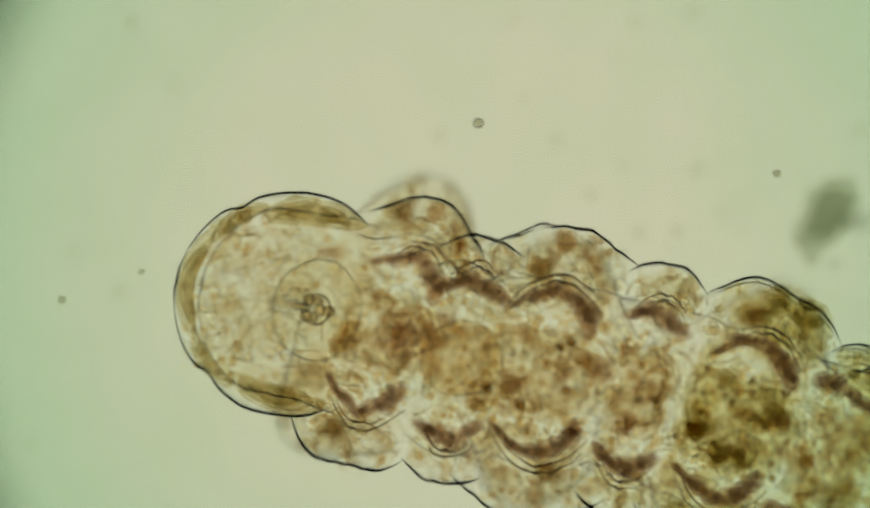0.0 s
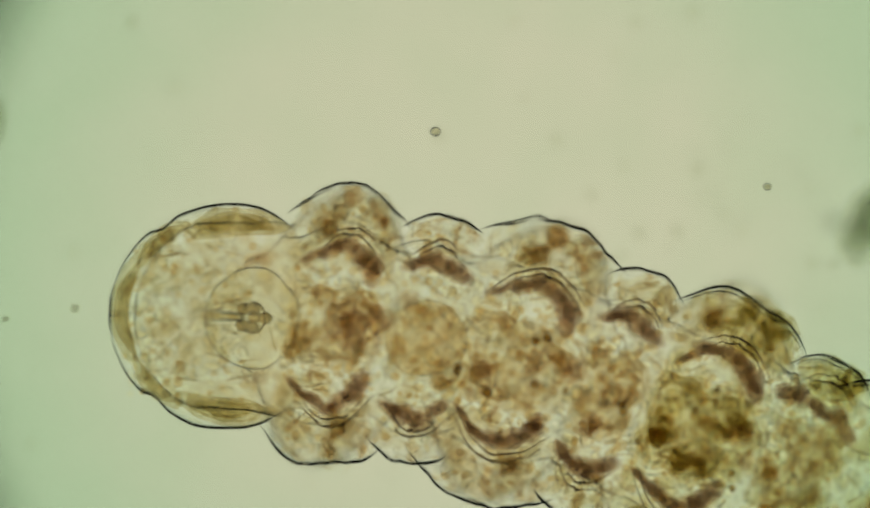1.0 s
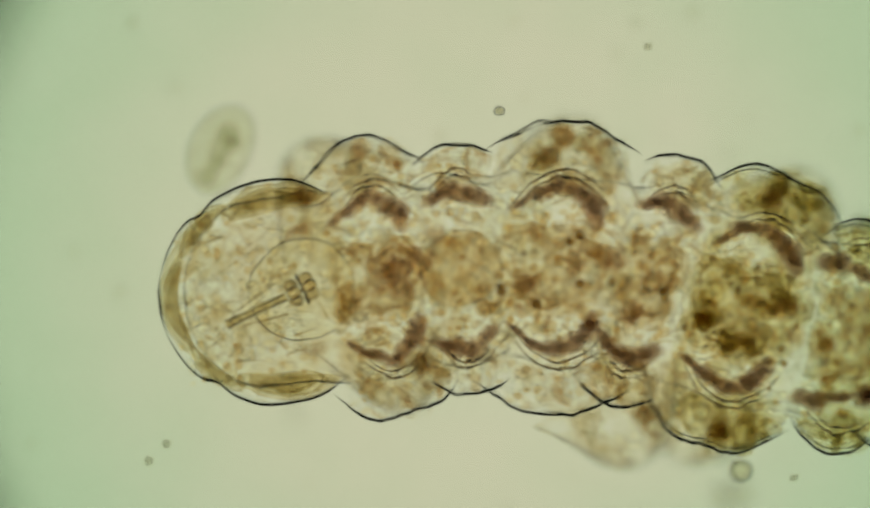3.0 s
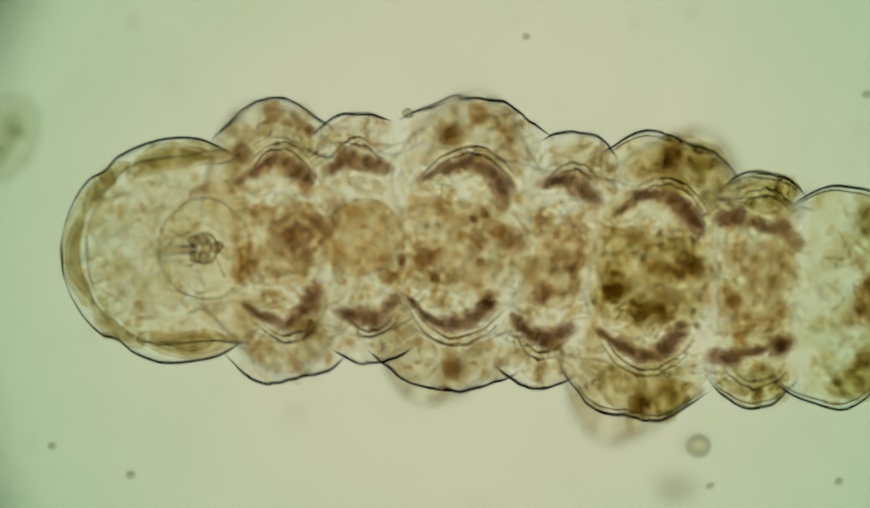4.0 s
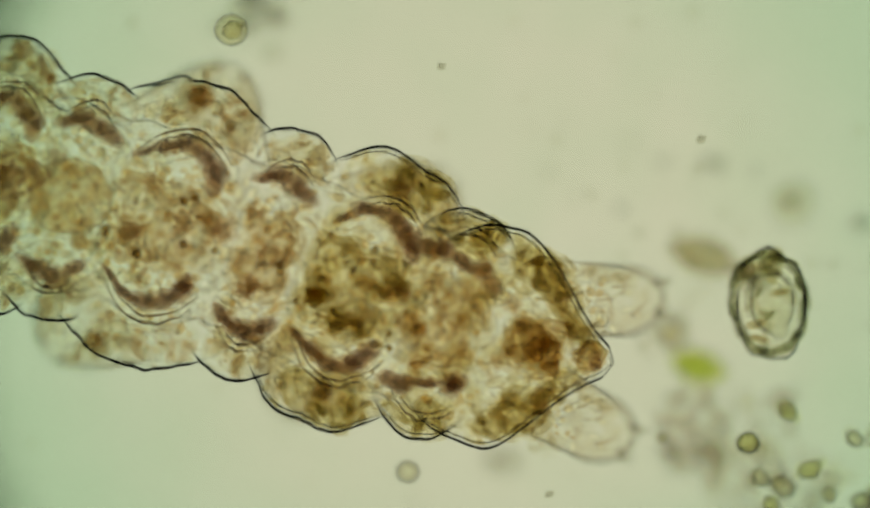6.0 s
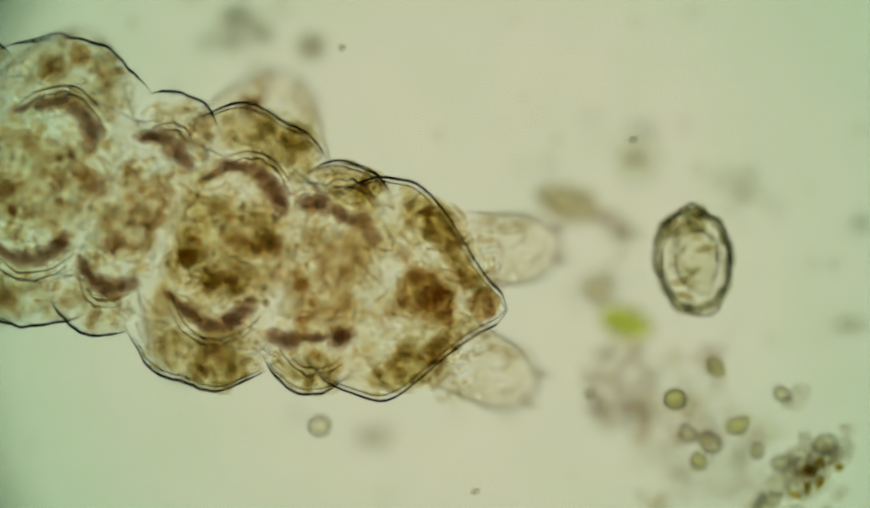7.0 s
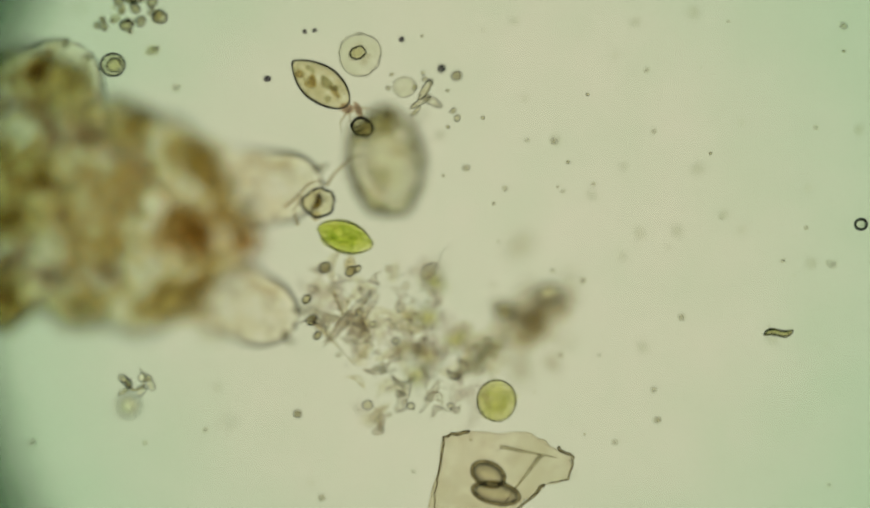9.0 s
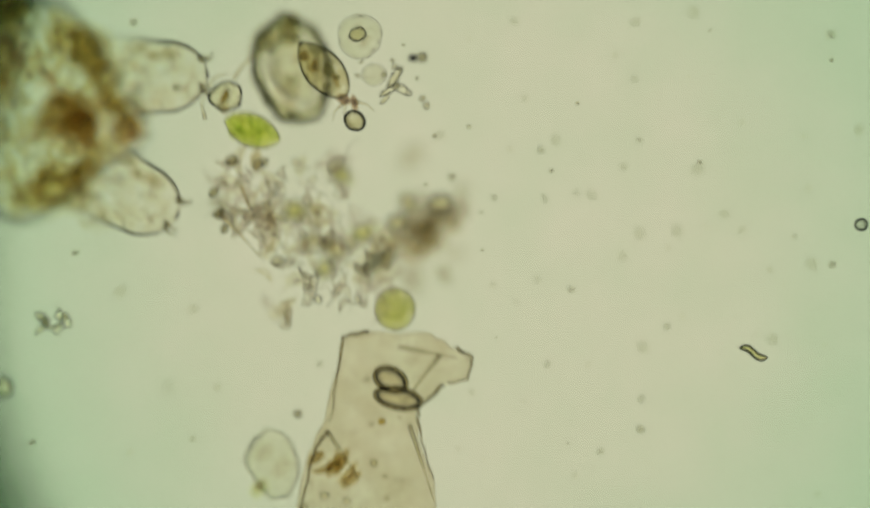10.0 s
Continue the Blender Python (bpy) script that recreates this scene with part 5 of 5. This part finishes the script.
def build_bead_cluster():
    cluster = tagged(new("bead_cluster"), "loose cluster of small clear and amber beads", "beads")
    rng = random.Random(17)
    for k in range(30):
        bm = bmesh.new()
        r = rng.uniform(4, 13)
        x, y = rng.gauss(0, 30), rng.gauss(10, 30)
        if k % 3:
            bubble(bm, (x * U, y * U, r * U), (r * 1.2 * U, r * U, r * U), 0.28 * r * U, rng.uniform(0, 3), 0.12, 1.5, 2)
            part("bead", bm, TEST, cluster)
        else:
            haze(bm, (x * U, y * U, r * U), (r * 1.3 * U, r * U, r * U), rng.uniform(0, 3), 0.4, 1.5, 2, 0, 3)
            part("grain", bm, rng.choice((AMBER, OLIVE)), cluster)
    return moves(cluster, [(0.0, 900, -250), (4.3, 620, -40), (4.5, 490, 45), (5.0, 465, 85), (5.5, 440, 55), (6.0, 462, 35), (6.2, 430, 20), (7.3, 437, 75), (7.5, 432, 62), (7.8, 395, 25), (8.0, 372, 28), (8.5, 285, 20), (9.0, 245, 30), (9.2, 183, 28), (9.5, 140, -70), (10.0, 60, -110)], 0.001)


def build_pale_cell():
    cell = tagged(new("pale_cell"), "pale blurred cell with a green speck beside a flake", "cell")
    bm = bmesh.new()
    bubble(bm, (0, 0, 40 * U), (46 * U, 62 * U, 34 * U), 3 * U, 0.3, 0.2, 1.8)
    part("cell_body", bm, GHOST, cell)
    for x, y, r, m in ((-26, -46, 20, CHLORO2), (-18, 20, 24, PALE), (14, -10, 26, PALE), (-24, -40, 9, PIGMENT)):
        crescent(cell, x, y, r, r * 0.7, 0.8, 0, m, "content", 40, skins=3)
    return moves(cell, [(0.0, 2100, 1500), (8.5, 740, 1080), (9.0, 640, 985), (9.2, 578, 983), (9.5, 512, 868), (10.0, 492, 835)], 0.018, jolt=0.7)


def build_halo():
    """A faint far-off shell beside the pointed one."""
    cell = tagged(new("faint_cell"), "faint clear round cell with pale grains", "cell")
    bm = bmesh.new()
    bubble(bm, (0, 0, 26 * U), (40 * U, 40 * U, 24 * U), 3 * U, 0.3, 0.12, 1.8)
    part("cell_body", bm, GHOST, cell)
    bm = bmesh.new()
    bubble(bm, (-4 * U, 4 * U, 30 * U), (17 * U, 13 * U, 12 * U), 3 * U, 0.4, 0.15, 1.5, 3)
    part("core", bm, SHELL, cell)
    for x, y, r in ((-6, 6, 20), (10, -8, 14)):
        crescent(cell, x, y, r, r * 0.7, 0.8, 0, PALE, "content", 26, skins=3)
    return moves(cell, [(0.0, 1900, 500), (7.5, 975, 240), (7.8, 848, 160), (8.0, 808, 132), (8.5, 727, 144), (8.8, 684, 109), (9.0, 649, 99), (9.2, 655, 95), (9.5, 675, 50), (10.0, 649, 66)], 0.005, jolt=0.4)


SPECK = layered("speck", (0.84, 0.83, 0.74), (0.50, 0.49, 0.43), 4, 200, 0.02)
FAINT = layered("faint_dust", (0.975, 0.975, 0.95), (0.88, 0.875, 0.84), 4, 200, 0.02)


def build_specks():
    """Fine dust on the slide and adrift in the water."""
    rng = random.Random(29)
    shapes = []
    for k in range(5):
        bm = bmesh.new()
        if k % 2:
            bubble(bm, (0, 0, 0), (6 * U, 5 * U, 5 * U), 1.8 * U, 0, 0.2, 1.5, 2)
            shapes.append(mesh_of("dust_speck", bm, SHELL))
        else:
            haze(bm, (0, 0, 0), (6 * U, (4 + k * 0.5) * U, 5 * U), 0.4, 0.5, 1.8, 2, 0, 2)
            shapes.append(mesh_of("dust_speck", bm, SPECK))

    def speck(path, z, size=1.0):
        ob = tagged(new("dust_speck", rng.choice(shapes)), "tiny dark speck of dust in the water", "dust", "dust in the water")
        ob.scale = (size, size, size)
        moves(ob, path, z)
    for x, y in ((1178, 237), (1165, 127), (870, 55), (910, 340), (950, 253), (998, 255), (1070, 332), (1050, 506), (1228, 572), (1178, 702), (1185, 757), (1108, 797),
                 (690, 668), (700, 748), (580, 897), (370, 775), (262, 798), (840, 303), (1520, 47), (1300, 392), (1010, 640), (1080, 640), (610, 640), (745, 850), (1015, 345)):
        e = rng.uniform(0.7, 1.3)
        speck([(0.0, x + 500, y + 60), (7.8, x + 60 * e, y), (8.5, x + 25 * e, y + 4), (9.0, x, y), (9.5, x - 22 * e, y + 15), (10.0, x - 26 * e, y + 16)], 6 * U, rng.uniform(0.6, 1.2))
    for k in range(30):
        x, y = rng.uniform(560, 1540), rng.uniform(30, 890)
        e = rng.uniform(0.7, 1.3)
        speck([(0.0, x + 500, y + 60), (7.8, x + 60 * e, y), (8.5, x + 25 * e, y + 4), (9.0, x, y), (9.5, x - 22 * e, y + 15), (10.0, x - 26 * e, y + 16)], rng.uniform(2, 40) * U, rng.uniform(0.35, 0.75))
    speck([(0, 1400, 313), (0.5, 1317, 283), (1, 1383, 337), (1.4, 1482, 191), (2, 1640, 150), (10, 2600, 0)], 0.047, 1.3)
    speck([(0, 112, 541), (0.4, 21, 541), (0.6, 60, 550), (1.0, 135, 556), (1.5, 330, 520), (2.0, 447, 710), (3.0, 300, 800), (10, -900, 900)], 0.047, 1.4)
    speck([(0, 700, 700), (1.6, 473, 617), (2, 320, 717), (2.5, 331, 746), (3, 268, 831), (3.2, 242, 851), (4.3, 230, 860), (4.5, 160, 890), (10, -900, 900)], 0.047, 1.5)
    speck([(0, 2300, 100), (4.3, 1481, 187), (4.5, 1426, 222), (5, 1329, 331), (5.5, 1311, 289), (6, 1263, 251), (6.2, 1237, 274), (7.3, 1100, 240), (10, 500, 200)], 0.047, 1.6)
    speck([(0, 862, 222), (0.5, 742, 184), (1, 785, 237), (1.5, 860, 120), (2, 1012, 166), (3, 900, 200), (10, -200, 300)], 0.047, 1.7)
    speck([(0, 255, 490), (0.5, 142, 545), (1, 10, 575), (1.5, 228, 687), (2, 66, 697), (10, -900, 700)], 0.047, 1.3)
    speck([(0, 2600, 200), (4.5, 918, 64), (5, 924, 141), (5.5, 855, 118), (6, 795, 120), (7.5, 500, 60), (10, -100, 0)], 0.047, 1.4)
    speck([(0, 2400, 800), (4.3, 1408, 884), (5, 1150, 980), (10, 0, 980)], 0.047, 1.5)
    speck([(0, 1900, 800), (6.2, 962, 891), (7.3, 820, 885), (7.5, 792, 886), (8, 640, 850), (10, 300, 700)], 0.047, 1.6)
    for x, y in ((240, 40), (57, 798), (1500, 477), (317, 158), (135, 456)):
        speck([(0.0, x, y), (10.0, x, y)], 80 * U, 1.3)
    bm = bmesh.new()
    haze(bm, (0, 0, 0), (12 * U, 10 * U, 8 * U), 0.4, 0.4, 1.8, 2, 0, 2)
    faint = mesh_of("dust_smudge", bm, FAINT)
    fixed = [(1255, 306), (1336, 414), (1229, 570), (1001, 254), (1303, 386), (1335, 222), (1546, 236), (1152, 422), (1066, 352)]
    fixed += [(rng.uniform(40, 1530), rng.uniform(20, 900)) for k in range(22)]
    for x, y in fixed:
        ob = tagged(new("dust_smudge", faint), "faint soft smudge of dust on the slide", "dust", "faint smudges of dust")
        size = rng.uniform(0.5, 1.4)
        ob.matrix_world = pose(*spot(0.0, x, y, 90 * U), 0, 0, rng.uniform(0, 360)) @ Matrix.Diagonal((size, size, size, 1))


def motions():
    bear_motion()
    # The added dark ring slides right over time, shading the left edge more.
    walk(EDGE_SHADE, [(t, pose(x * U, y * U, -0.12)) for t, x, y in ((0.0, 204, -28), (3.0, 204, -28), (4.5, 212, -30), (7.5, 226, -32), (7.9, 262, -12), (10.0, 266, -4))])
    for ob, rows in MOVING:
        walk(ob, rows)


build_cyst()
build_green()
build_sphere()
build_ciliate()
build_flake()
build_diatoms()
build_clump()
build_brown_clump()
build_ghost()
build_smudge()
build_rings()
build_rod()
build_bead_cluster()
build_pale_cell()
build_halo()
build_shards()
build_specks()
motions()
